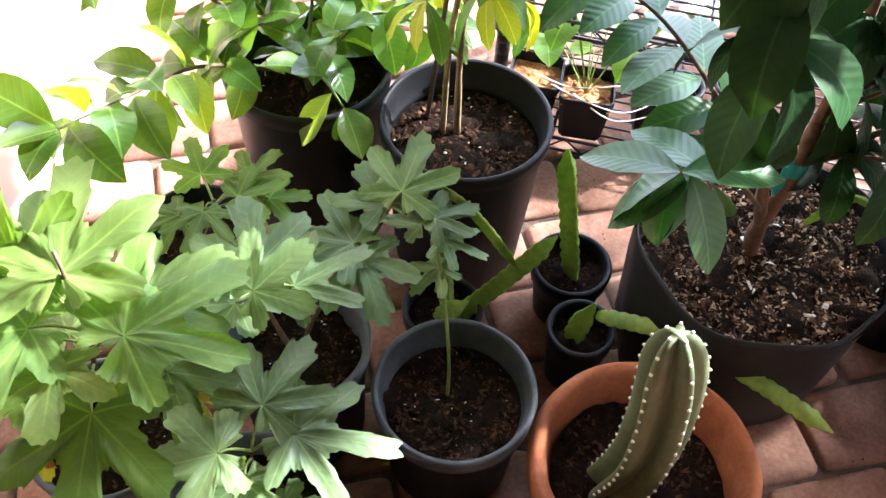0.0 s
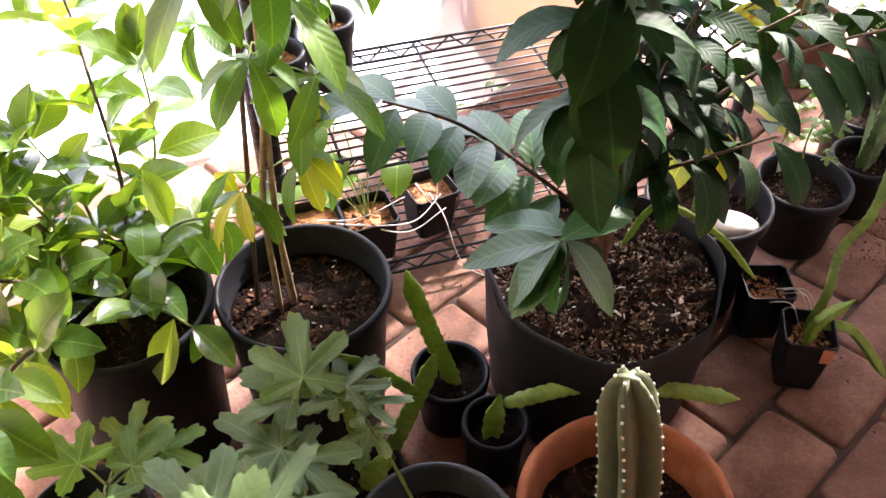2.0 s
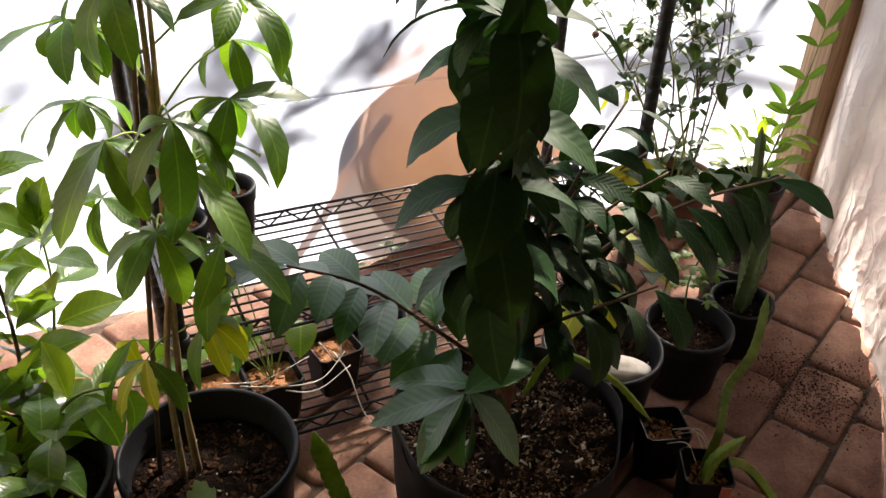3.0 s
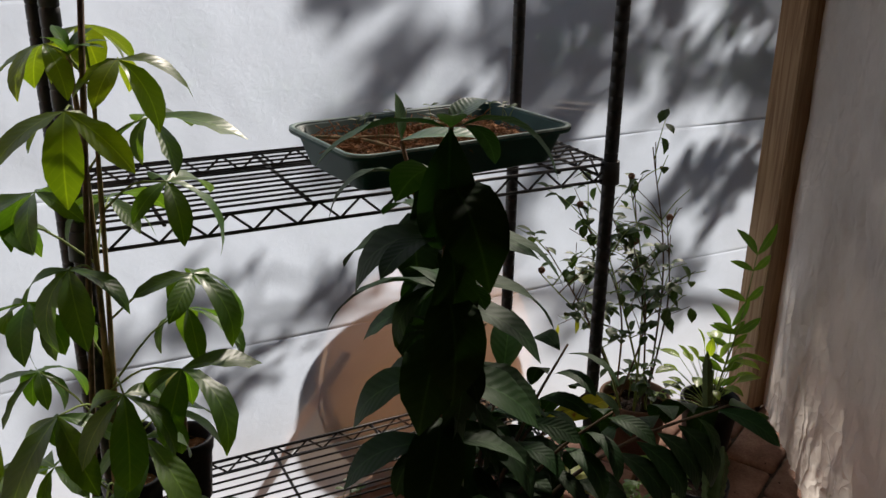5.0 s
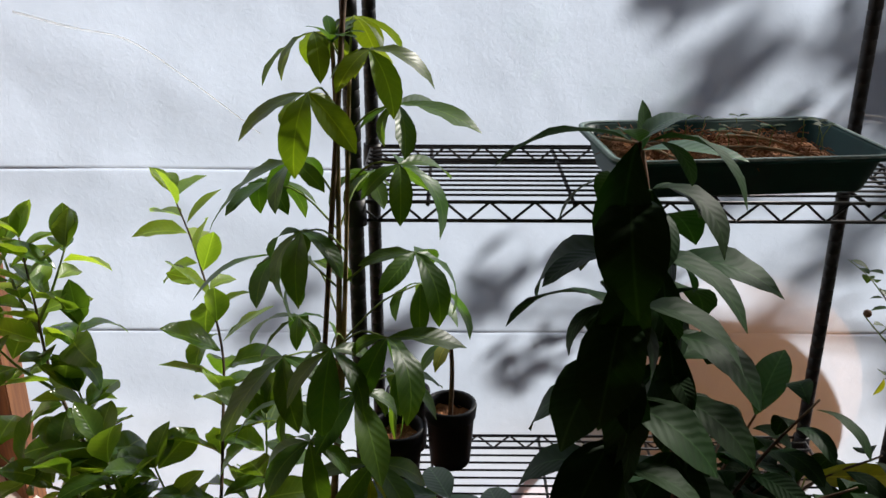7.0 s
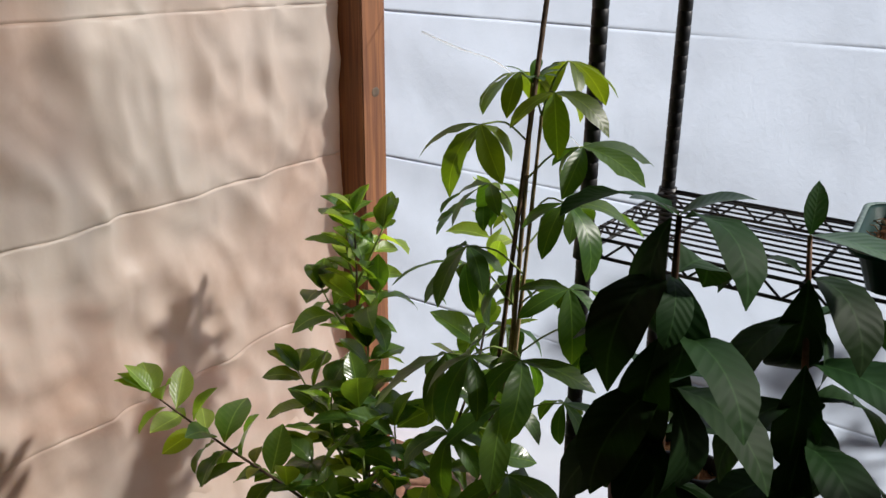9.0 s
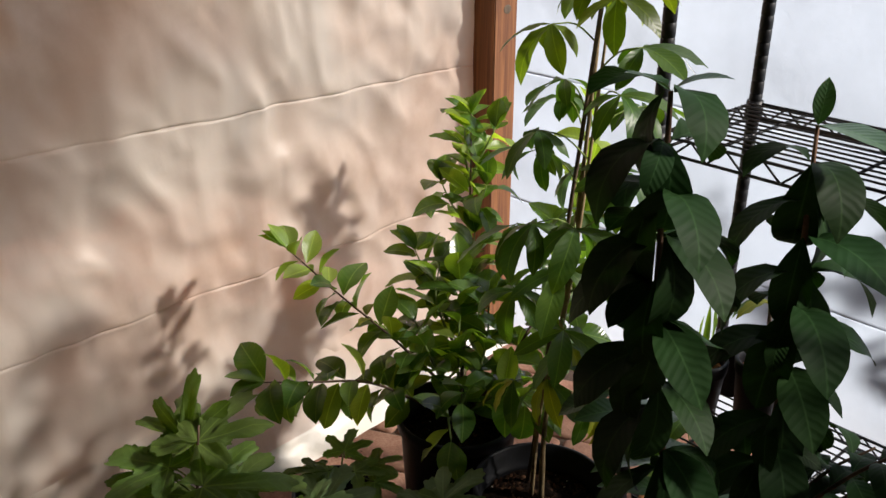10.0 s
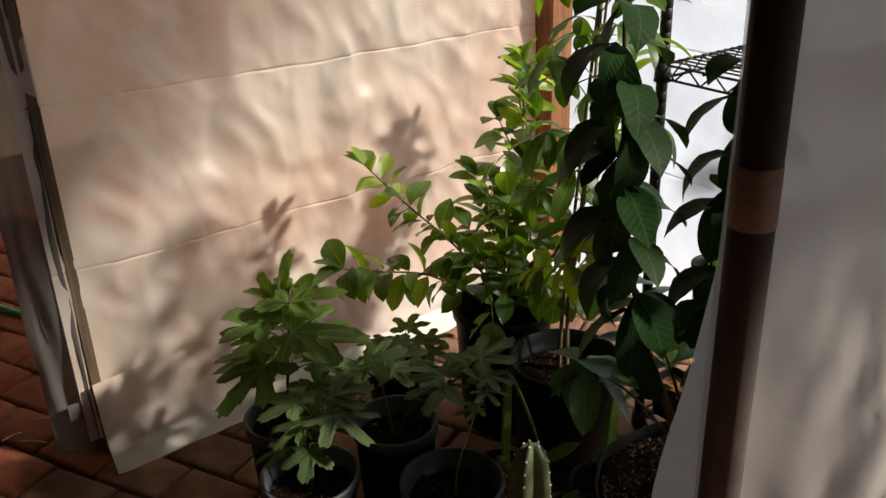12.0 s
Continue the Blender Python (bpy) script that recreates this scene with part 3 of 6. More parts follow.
box(bm, (-3.2, -6.4, -0.05), (6, -6.2, 3.4))
tagged(part("wall_south", bm, STUCCO, smooth=False), "unseen tan wall added to close off stray light", "wall", kind="structure")
bm = bmesh.new()
box(bm, (5.3, -6.2, -0.05), (5.5, 0.6, 3.4))
box(bm, (-3.2, -6.2, -0.05), (-3.0, 1.5, 3.4))
tagged(part("wall_far_east", bm, STUCCO, smooth=False), "unseen tan wall added to close off stray light", "wall", kind="structure")


bm = bmesh.new()
box(bm, (-3.2, 2.9, -0.05), (9.0, 3.1, 2.5))
tagged(part("wall_garden", bm, STUCCO, smooth=False), "tan garden wall behind the plant house", "wall", kind="structure")


# ---- wire rack ----
SX0, SX1, SY0, SY1 = 0.768, 1.656, -0.519, -0.190
rack = base("wire_rack", (SX0 + SX1) / 2, (SY0 + SY1) / 2, 0.0, "black epoxy wire shelving rack with four round posts", "shelf rack")
OFF = rack.location
for x in (SX0, SX1):
    for y in (SY0, SY1):
        bm = bmesh.new()
        prof = [(0.0, 0.0), (0.0127, 0.0), (0.0127, 2.0), (0.0, 2.0)]
        full = [(0.0, 0.0)]
        z = 0.0
        while z < 2.0:      # grooves every inch
            full += [(0.0127, z), (0.0127, z + 0.0225), (0.0117, z + 0.0235), (0.0117, z + 0.0250)]
            z += 0.0254
        full += [(0.0, z)]
        lathe(bm, full, 14)
        p = part("rack_post", bm, STEEL, rack)
        p.location = (x - OFF.x, y - OFF.y, 0)


def wire_shelf(z):
    """Wire deck with zigzag truss on all four sides; z is the top of the deck."""
    deck = new("shelf")
    deck.parent = rack
    x0, x1, y0, y1 = SX0 - OFF.x, SX1 - OFF.x, SY0 - OFF.y, SY1 - OFF.y
    bm = bmesh.new()
    for y in (y0, y1):
        for dz in (0.0, -0.030):
            bar(bm, (x0, y, z + dz), (x1, y, z + dz), 0.0032)
        n = 26
        for i in range(n):
            za, zb = (-0.030, 0.0) if i % 2 else (0.0, -0.030)
            bar(bm, (x0 + (x1 - x0) * i / n, y, z + za), (x0 + (x1 - x0) * (i + 1) / n, y, z + zb), 0.0022, 5)
    for x in (x0, x1):
        for dz in (0.0, -0.030):
            bar(bm, (x, y0, z + dz), (x, y1, z + dz), 0.0032)
        n = 10
        for i in range(n):
            za, zb = (-0.030, 0.0) if i % 2 else (0.0, -0.030)
            bar(bm, (x, y0 + (y1 - y0) * i / n, z + za), (x, y0 + (y1 - y0) * (i + 1) / n, z + zb), 0.0022, 5)
    me = mesh_of(bm, "edge_truss", STEEL)
    deck_edge = new("edge_truss", me)
    deck_edge.parent = deck
    for i in range(1, 13):
        y = y0 + (y1 - y0) * i / 13
        bm = bmesh.new()
        bar(bm, (x0, y, z + 0.003), (x1, y, z + 0.003), 0.0022, 6)
        part("wire", bm, STEEL, deck)
    for u in (0.125, 0.375, 0.625, 0.875):
        bm = bmesh.new()
        x = x0 + (x1 - x0) * u
        bar(bm, (x, y0 - 0.004, z - 0.003), (x, y1 + 0.004, z - 0.003), 0.0032)
        part("cross_rod", bm, STEEL, deck)
    for x in (x0, x1):
        for y in (y0, y1):
            bm = bmesh.new()
            lathe(bm, [(0.0128, z - 0.036), (0.0185, z - 0.036), (0.0165, z + 0.005), (0.0128, z + 0.005)], 16)
            c = part("collar", bm, STEEL, deck)
            c.location = (x, y, 0)


for z in (0.052, 0.316, 0.945):
    wire_shelf(z)


# ---- pots ----
def soil_disc(r, z, mat, parent, rough=0.006, seed=0, name="soil", label=""):
    bm = bmesh.new()
    rings = []
    for i in range(13):
        rr = r * i / 12
        n = max(1, int(6 * i)) if i else 1
        ring = [bm.verts.new((rr * math.cos(a), rr * math.sin(a), z + rough * 1.6 * noise.noise(Vector((rr * math.cos(a) * 30, rr * math.sin(a) * 30, seed))) + rough * noise.noise(Vector((rr * math.cos(a) * 95, rr * math.sin(a) * 95, seed))))) for a in [2 * math.pi * k / 48 for k in range(48)]] if i else [bm.verts.new((0, 0, z))]
        rings.append(ring)
    for k in range(48):
        bm.faces.new((rings[0][0], rings[1][k], rings[1][(k + 1) % 48]))
    for p, q in zip(rings[1:], rings[2:]):
        for k in range(48):
            bm.faces.new((p[k], q[k], q[(k + 1) % 48], p[(k + 1) % 48]))
    return part(name, bm, mat, parent, label)


def crumbs(r, z, count, size, mat, parent, seed, name, flat=0.35, label=""):
    """Loose bits on the soil: small angular flakes joined into one part."""
    rng = random.Random(seed)
    bm = bmesh.new()
    for _ in range(count):
        a, d = rng.uniform(0, 6.283), r * math.sqrt(rng.random())
        s = size * rng.uniform(0.4, 1.3)
        m = Matrix.Translation((d * math.cos(a), d * math.sin(a), z + s * 0.2)) @ Euler([rng.uniform(-0.7, 0.7), rng.uniform(-0.7, 0.7), rng.uniform(0, 6.28)]).to_matrix().to_4x4()
        l, w, h = s * rng.uniform(0.8, 2.4), s * rng.uniform(0.5, 1.0), s * flat
        vs = [bm.verts.new(m @ Vector(c)) for c in ((-l, -w * 0.6, 0), (0, -w, h * 0.4), (l, -w * 0.3, 0), (l * 0.7, w, 0.0), (-l * 0.8, w * 0.7, h * 0.5), (0, 0, h))]
        for i in range(5):
            bm.faces.new((vs[i], vs[(i + 1) % 5], vs[5]))
    return tagged(part(name, bm, mat, parent, label, smooth=False), kind="stuff")


def pot(x, y, rim, high, foot, soil, label, name="nursery_pot", mat=None, z=0.0, lip=0.008, ribs=True, soil_mat=None, bits=160, group="", seed=1, lip_mat=None):
    thing = base(name, x, y, z, label, "plant pot", group)
    mat = mat or PLASTIC
    t = 0.003
    bm = bmesh.new()
    body = rim - lip
    lathe(bm, [(0.0, 0.002), (foot * 0.92, 0.0), (foot, 0.004), (foot + (body - foot) * 0.93, high * 0.90), (body, high - 0.028)], 48)
    lathe(bm, [(foot - t, 0.006), (body - t, high - 0.028)], 48)
    part("pot_wall", bm, mat, thing)
    bm = bmesh.new()
    prof = [(body, high - 0.030), (rim - 0.002, high - 0.028), (rim, high - 0.006), (rim - 0.001, high - 0.001), (rim - 0.005, high), (rim - 0.009, high - 0.003), (rim - 0.010, high - 0.02)]
    if ribs:
        prof += [(rim - 0.0135, high - 0.024), (rim - 0.0145, high - 0.045), (rim - 0.018, high - 0.047)]
    prof += [(body - 2 * t, high - 0.06)]
    lathe(bm, prof, 56)
    part("rim", bm, lip_mat or mat, thing)
    inner = foot + (body - foot) * (soil / high) - t
    soil_disc(inner, soil, soil_mat or SOIL, thing, seed=seed)
    if bits:
        crumbs(inner * 0.96, soil, bits * 4, rim * 0.026, BITS if soil_mat is None else COIR, thing, seed, "bark_mulch")
        crumbs(inner * 0.95, soil + 0.001, bits // 9, rim * 0.014, PERLITE, thing, seed + 50, "perlite", 0.8)
    return thing


pot(0.76, -0.775, 0.131, 0.310, 0.105, 0.252, "large black plastic nursery pot with double rim, two-stemmed plant", seed=2, bits=260)
pot(0.505, -0.752, 0.130, 0.335, 0.105, 0.275, "large black plastic nursery pot holding a citrus bush", seed=3, bits=160)
pot(0.843, -1.161, 0.110, 0.200, 0.088, 0.150, "black nursery pot with worn grey rim and damp soil", seed=4, bits=220, lip_mat=GREY_RIM)
pot(0.628, -1.162, 0.098, 0.230, 0.082, 0.185, "black nursery pot with worn rim holding a fig cutting", seed=5, lip_mat=GREY_RIM)
pot(0.440, -1.335, 0.100, 0.215, 0.084, 0.175, "black nursery pot with grey rim holding a leafy fig", seed=6, soil_mat=None, lip_mat=GREY_RIM)
pot(0.648, -1.388, 0.105, 0.205, 0.086, 0.160, "black nursery pot with grey rim beside the other figs", seed=7, lip_mat=GREY_RIM)
pot(0.425, -1.02, 0.085, 0.225, 0.07, 0.18, "dark nursery pot half hidden under fig leaves", seed=8)
pot(0.961, -0.857, 0.064, 0.125, 0.047, 0.095, "small black nursery pot with a dragon fruit stem", seed=9, lip=0.004, ribs=False, bits=90)
pot(0.994, -0.975, 0.052, 0.130, 0.040, 0.100, "small black nursery pot with a short dragon fruit stub", seed=10, lip=0.003, ribs=False, bits=70)
pot(0.785, -0.985, 0.062, 0.115, 0.047, 0.085, "small brown-black nursery pot with arching dragon fruit", seed=11, lip=0.003, ribs=False, bits=70)
pot(1.485, -0.715, 0.112, 0.235, 0.09, 0.190, "black nursery pot with a white stone on its soil", seed=12, bits=160)
pot(1.755, -0.645, 0.092, 0.150, 0.074, 0.115, "black nursery pot with a pale rim and plant label", seed=13, bits=160)
pot(1.935, -0.60, 0.070, 0.13, 0.056, 0.10, "small black pot with a thick green succulent stem", seed=14, lip=0.004, ribs=False, bits=60)
pot(2.03, -0.46, 0.075, 0.13, 0.06, 0.10, "small black pot near the curtain", seed=15, lip=0.004, ribs=False, bits=60)
pot(2.11, -0.125, 0.095, 0.16, 0.075, 0.125, "dull brown clay pot with a twiggy bush by the wall", seed=16, mat=DULL_CLAY, ribs=False, bits=60)
pot(2.31, -0.20, 0.080, 0.14, 0.062, 0.11, "small black pot with a feathery shoot by the wall", seed=17, lip=0.004, ribs=False, bits=60)
# pots on the rack
pot(0.915, -0.285, 0.052, 0.135, 0.040, 0.105, "tall black plastic pot filled with orange-brown coir", z=0.319, seed=21, lip=0.003, ribs=False, soil_mat=COIR, bits=120)
pot(0.812, -0.335, 0.054, 0.115, 0.042, 0.085, "black plastic pot holding a slender green stem", z=0.319, seed=22, lip=0.003, ribs=False, soil_mat=COIR, bits=80)
pot(0.83, -0.235, 0.045, 0.135, 0.036, 0.11, "black plastic pot at the back of the shelf", z=0.319, seed=23, lip=0.003, ribs=False, soil_mat=COIR, bits=80)
pot(1.095, -0.395, 0.042, 0.075, 0.035, 0.055, "low black cup with tiny seedlings on the bottom shelf", name="seedling_cup", z=0.055, seed=24, lip=0.003, ribs=False, bits=60)
pot(1.195, -0.365, 0.046, 0.075, 0.036, 0.055, "low black cup with tiny seedlings beside another cup", name="seedling_cup", z=0.055, seed=25, lip=0.003, ribs=False, bits=60)

# grow bag, flexible wall
bag = base("grow_bag_pot", 1.210, -0.862, 0.0, "wide black flexible grow pot topped with bark mulch", "plant pot")
BAG_R, BAG_H = 0.182, 0.285
wob = lambda a, z: 0.006 * math.sin(3 * a + 1) + 0.004 * math.sin(7 * a + z * 9)
bm = bmesh.new()
lathe(bm, [(0.0, 0.002), (BAG_R * 0.86, 0.0), (BAG_R * 0.9, 0.01), (BAG_R * 0.96, 0.14), (BAG_R, BAG_H - 0.012), (BAG_R, BAG_H), (BAG_R - 0.003, BAG_H), (BAG_R - 0.004, BAG_H - 0.05)], 64, wob)
part("pot_wall", bm, BAG, bag)
soil_disc(BAG_R - 0.006, BAG_H - 0.028, SOIL, bag, 0.012, 30)
crumbs(BAG_R * 0.93, BAG_H - 0.026, 2300, 0.0027, CHIP, bag, 31, "mulch", 0.3, "pale bark chip mulch")
crumbs(BAG_R * 0.93, BAG_H - 0.026, 2600, 0.0032, BITS, bag, 33, "dark_mulch", 0.8)
crumbs(BAG_R * 0.93, BAG_H - 0.024, 36, 0.0035, PERLITE, bag, 32, "perlite", 0.8)

# terracotta bowl
clay = base("terracotta_pot", 1.102, -1.186, 0.0, "worn orange terracotta pot with a thick rounded rim", "plant pot")
bm = bmesh.new()
lathe(bm, [(0, 0), (0.082, 0.0), (0.086, 0.004), (0.118, 0.11), (0.122, 0.118), (0.142, 0.124), (0.149, 0.14), (0.150, 0.17), (0.146, 0.179), (0.139, 0.182), (0.131, 0.178), (0.126, 0.165), (0.118, 0.12), (0.112, 0.09)], 64, lambda a, z: 0.0012 * math.sin(2 * a) + 0.0006 * math.sin(9 * a + z * 40))
part("pot_wall", bm, CLAY, clay)
soil_disc(0.116, 0.118, SOIL, clay, 0.008, 40)
crumbs(0.110, 0.118, 700, 0.0034, BITS, clay, 41, "bark_mulch")


def square_pot(x, y, turn, side, high, z, label, seed, soil_mat=None):
    thing = base("square_pot", x, y, z, label, "plant pot", "square pots by the rack")
    thing.rotation_euler = (0, 0, radians(turn))
    bm = bmesh.new()
    h, f = side / 2, side * 0.39
    loops = []
    for r, zz in ((f, 0.0), (h * 0.96, high * 0.88), (h, high * 0.89), (h, high), (h - 0.0025, high), (h * 0.92, high * 0.7)):
        c = r * 0.82
        loops.append([bm.verts.new((sx, sy, zz)) for sx, sy in ((-c, -r), (c, -r), (r, -c), (r, c), (c, r), (-c, r), (-r, c), (-r, -c))])
    bm.faces.new(loops[0][::-1])
    for p, q in zip(loops, loops[1:]):
        for k in range(8):
            bm.faces.new((p[k], p[(k + 1) % 8], q[(k + 1) % 8], q[k]))
    part("pot_wall", bm, PLASTIC, thing, smooth=False)
    bm = bmesh.new()
    bmesh.ops.create_grid(bm, x_segments=14, y_segments=14, size=h * 0.9)
    for v in bm.verts:
        v.co.z = high * 0.78 + 0.006 * noise.noise(v.co * 60 + Vector((seed, 0, 0)))
    part("soil", bm, soil_mat or COIR, thing)
    crumbs(h * 0.85, high * 0.78, 130, 0.0035, COIR, thing, seed, "coir_mulch")
    return thing


square_pot(0.925, -0.475, 4, 0.098, 0.10, 0.055, "square black seedling pot with coir and trailing roots", 51)
square_pot(0.828, -0.462, 2, 0.095, 0.10, 0.055, "square black seedling pot beside another one", 52)
square_pot(1.055, -0.44, 10, 0.092, 0.10, 0.055, "square black seedling pot with a vine", 53)
square_pot(1.56, -0.835, -18, 0.085, 0.115, 0.0, "square black pot with loose pale roots", 54, SOIL)
tagp = square_pot(1.563, -0.955, -28, 0.085, 0.12, 0.0, "square black pot with an orange label and dragon fruit", 55, SOIL)
bm = bmesh.new()
box(bm, (0.018, -0.0445, 0.085), (0.036, -0.0425, 0.117))
part("label", bm, ORANGE, tagp, "faded orange sticker", smooth=False)

# seed tray
tray = base("seed_tray", 1.358, -0.402, 0.9505, "dark green plastic seed tray on the wire shelf", "tray")
tray.rotation_euler = (0, 0, radians(6))


def rounded(bm, hx, hy, r, z, seg=5):
    ring = []
    for cx, cy, a0 in ((hx - r, hy - r, 0), (r - hx, hy - r, 90), (r - hx, r - hy, 180), (hx - r, r - hy, 270)):
        for k in range(seg + 1):
            a = radians(a0 + 90 * k / seg)
            ring.append(bm.verts.new((cx + r * math.cos(a), cy + r * math.sin(a), z)))
    return ring


bm = bmesh.new()
loops = [rounded(bm, hx, hy, r, z) for hx, hy, r, z in ((0.185, 0.095, 0.02, 0.0), (0.190, 0.100, 0.022, 0.003), (0.207, 0.118, 0.03, 0.054), (0.219, 0.130, 0.036, 0.057), (0.221, 0.132, 0.037, 0.062), (0.217, 0.128, 0.035, 0.066), (0.206, 0.117, 0.03, 0.063), (0.188, 0.098, 0.02, 0.006))]
bm.faces.new(loops[0][::-1])
for p, q in zip(loops, loops[1:]):
    for k in range(len(p)):
        bm.faces.new((p[k], p[(k + 1) % len(p)], q[(k + 1) % len(p)], q[k]))
bm.faces.new(loops[-1])
part("tray_body", bm, TRAY, tray)
bm = bmesh.new()
loops = [rounded(bm, hx, hy, r, z) for hx, hy, r, z in ((0.2195, 0.1305, 0.036, 0.0625), (0.2205, 0.1315, 0.037, 0.0665), (0.2155, 0.1265, 0.035, 0.0680), (0.2125, 0.1235, 0.033, 0.0662))]
for p, q in zip(loops, loops[1:]):
    for k in range(len(p)):
        bm.faces.new((p[k], p[(k + 1) % len(p)], q[(k + 1) % len(p)], q[k]))
part("rim", bm, TRAY_RIM, tray, "pale rim with its highlight in the colour")
rng = random.Random(61)
for i in range(6):
    for j in range(3):
        bm = bevelled((-0.026, -0.028, 0.0), (0.026, 0.028, 0.042), 0.006)
        for v in bm.verts:
            v.co += noise.noise_vector(v.co * 60 + Vector((i, j, 0))) * 0.003
        p = part("coir_block", bm, COIR, tray)
        p.location = (-0.163 + i * 0.058, -0.06 + j * 0.061, 0.008)
        p.rotation_euler = (0, 0, rng.uniform(-0.08, 0.08))
        if i == 5 and j > 0:
            p.location.z = 0.0065
bm = bmesh.new()
for _ in range(520):
    a = Vector((rng.uniform(-0.19, 0.14), rng.uniform(-0.09, 0.09), 0.052))
    d = Vector((rng.uniform(-1, 1), rng.uniform(-1, 1), rng.uniform(-0.1, 0.35))).normalized() * rng.uniform(0.010, 0.045)
    tube(bm, [a, a + d * 0.5 + Vector((0, 0, 0.004)), a + d], 0.0010, 0.0006, 4)
tagged(part("coir_mulch", bm, COIR, tray), kind="stuff")
for a, b in (((-0.14, 0.02), (-0.06, -0.05)), ((0.0, 0.05), (0.10, -0.02)), ((-0.19, 0.06), (-0.11, -0.08)), ((0.02, 0.08), (0.08, 0.0)), ((-0.02, -0.02), (0.09, -0.08))):
    bm = bmesh.new()
    tube(bm, smooth_path([(*a, 0.056), ((a[0] + b[0]) / 2 + 0.006, (a[1] + b[1]) / 2, 0.061), (*b, 0.055)], 5), 0.0032, 0.0024, 7, 0.3)
    part("twig", bm, BARK, tray, "pale bit of twig")


# ---- leaves ----
def uv_of(bm):
    return bm.loops.layers.uv.new("leaf")


def blade(name, length, width, mat, curl=0.6, fold=0.25, tip=1.0, wide_at=0.45, wave=0.03, rows=7, seed=0, notch=0.0, point=0.15, blunt=0.62):
    """A simple leaf along +y, top up: folded at the midrib, bending down along its length, edges a little wavy."""
    bm = bmesh.new()
    uv = uv_of(bm)
    grid, info = [], {}
    y = z = 0.0
    for i in range(rows + 1):
        u = i / rows
        k = u / wide_at if u < wide_at else 1 + (u - wide_at) / (1 - wide_at)
        w = math.sin(math.pi * k / 2) ** (0.92 if k < 1 else blunt) if k < 2 else 0
        if u > 0.8 and point:
            w *= 1 - point * (u - 0.8) / 0.2
        w = max(w * width / 2, 0.0008)
        if i:
            a = curl * (u - 0.5 / rows)
            y += math.cos(a) * length / rows
            z -= math.sin(a) * length / rows
        row = []
        for v in (-1, -0.5, 0, 0.5, 1):
            x = v * w
            bite = notch * max(0, noise.noise(Vector((u * 9, v * 3, seed)))) * abs(v)
            e = wave * length * noise.noise(Vector((u * 5, v * 2, seed))) * abs(v)
            vert = bm.verts.new((x * (1 - bite), y, z + fold * abs(x) + e - 0.12 * x * x / max(width, 1e-4)))
            info[vert] = (abs(v) * w / (width / 2) * 0.5, u)
            row.append(vert)
        grid.append(row)
    for p, q in zip(grid, grid[1:]):
        for k in range(4):
            f = bm.faces.new((p[k], p[k + 1], q[k + 1], q[k]))
            for loop in f.loops:
                loop[uv].uv = info[loop.vert]
    return mesh_of(bm, name, mat)


def fig_blade(name, size, mat, lobes, droop=0.35, seed=0, neck=0.47):
    """A fig leaf about its petiole end: blunt knobbly lobes, main one along +y."""
    bm = bmesh.new()
    uv = uv_of(bm)
    info, rings = {}, []
    n = 150
    angles = [radians(-160 + 320 * k / (n - 1)) for k in range(n)]

    def reach(a):
        best, off = neck * (0.86 + 0.14 * math.cos(a)), 9.0
        for at, long, wide in lobes:
            d = abs(a - radians(at))
            off = min(off, d)
            if d > 1.2:
                continue
            # the farthest point of this lobe on the ray: parallel below, drawn in to a blunt tip
            slope, m = math.tan(d), 0.72 * long
            for k in range(40, 8, -1):
                x = long * k / 40
                half = wide * (math.sqrt(max(0.0, 1 - ((x - m) / (long - m)) ** 2)) if x > m else 0.70 + 0.30 * x / m)
                half *= 1 + 0.15 * math.sin(x * 19 + seed + at)      # knobbly margin
                if x * slope <= half:
                    best = max(best, x / math.cos(d))
                    break
        return best * (1 + 0.026 * math.sin(a * 43 + seed) + 0.016 * math.sin(a * 29 + 2 * seed) + 0.05 * noise.noise(Vector((a * 3, seed, 0)))), off

    edge = [reach(a) for a in angles]
    centre = bm.verts.new((0, 0, 0))
    info[centre] = (0, 0)
    for s in (0.14, 0.32, 0.52, 0.74, 0.9, 1.0):
        ring = []
        for a, (r, off) in zip(angles, edge):
            d = s * r * size
            rise = 0.018 * size * min(1.0, off / 0.3) * s
            lift = -droop * d * d / size + 0.13 * size * noise.noise(Vector((a * 1.5, s * 2, seed))) * s
            v = bm.verts.new((d * math.sin(a), d * math.cos(a), lift + rise))
            info[v] = (min(0.5, off * s * r * 1.9), s * r * 0.7)
            ring.append(v)
        rings.append(ring)
    for k in range(n - 1):
        bm.faces.new((centre, rings[0][k + 1], rings[0][k]))
        for p, q in zip(rings, rings[1:]):
            bm.faces.new((p[k], p[k + 1], q[k + 1], q[k]))
    for f in bm.faces:
        for loop in f.loops:
            loop[uv].uv = info[loop.vert]
    return mesh_of(bm, name, mat)


def hang(parent, me, pos, way, up=(0, 0, 1), s=1.0, name="leaf", roll=0.0):
    """Sets a leaf at a place: its length along way, its face towards up."""
    y = Vector(way).normalized()
    z = Vector(up)
    z = z - y * z.dot(y)
    if z.length < 1e-3:
        z = y.orthogonal()
    z.normalize()
    x = y.cross(z)
    m = Matrix((x, y, z)).transposed().to_4x4() @ Matrix.Rotation(roll, 4, "Y") @ Matrix.Scale(s, 4)
    ob = new(name, me)
    ob.parent = parent
    ob.matrix_basis = Matrix.Translation(Vector(pos) - parent.location) @ m
    return ob


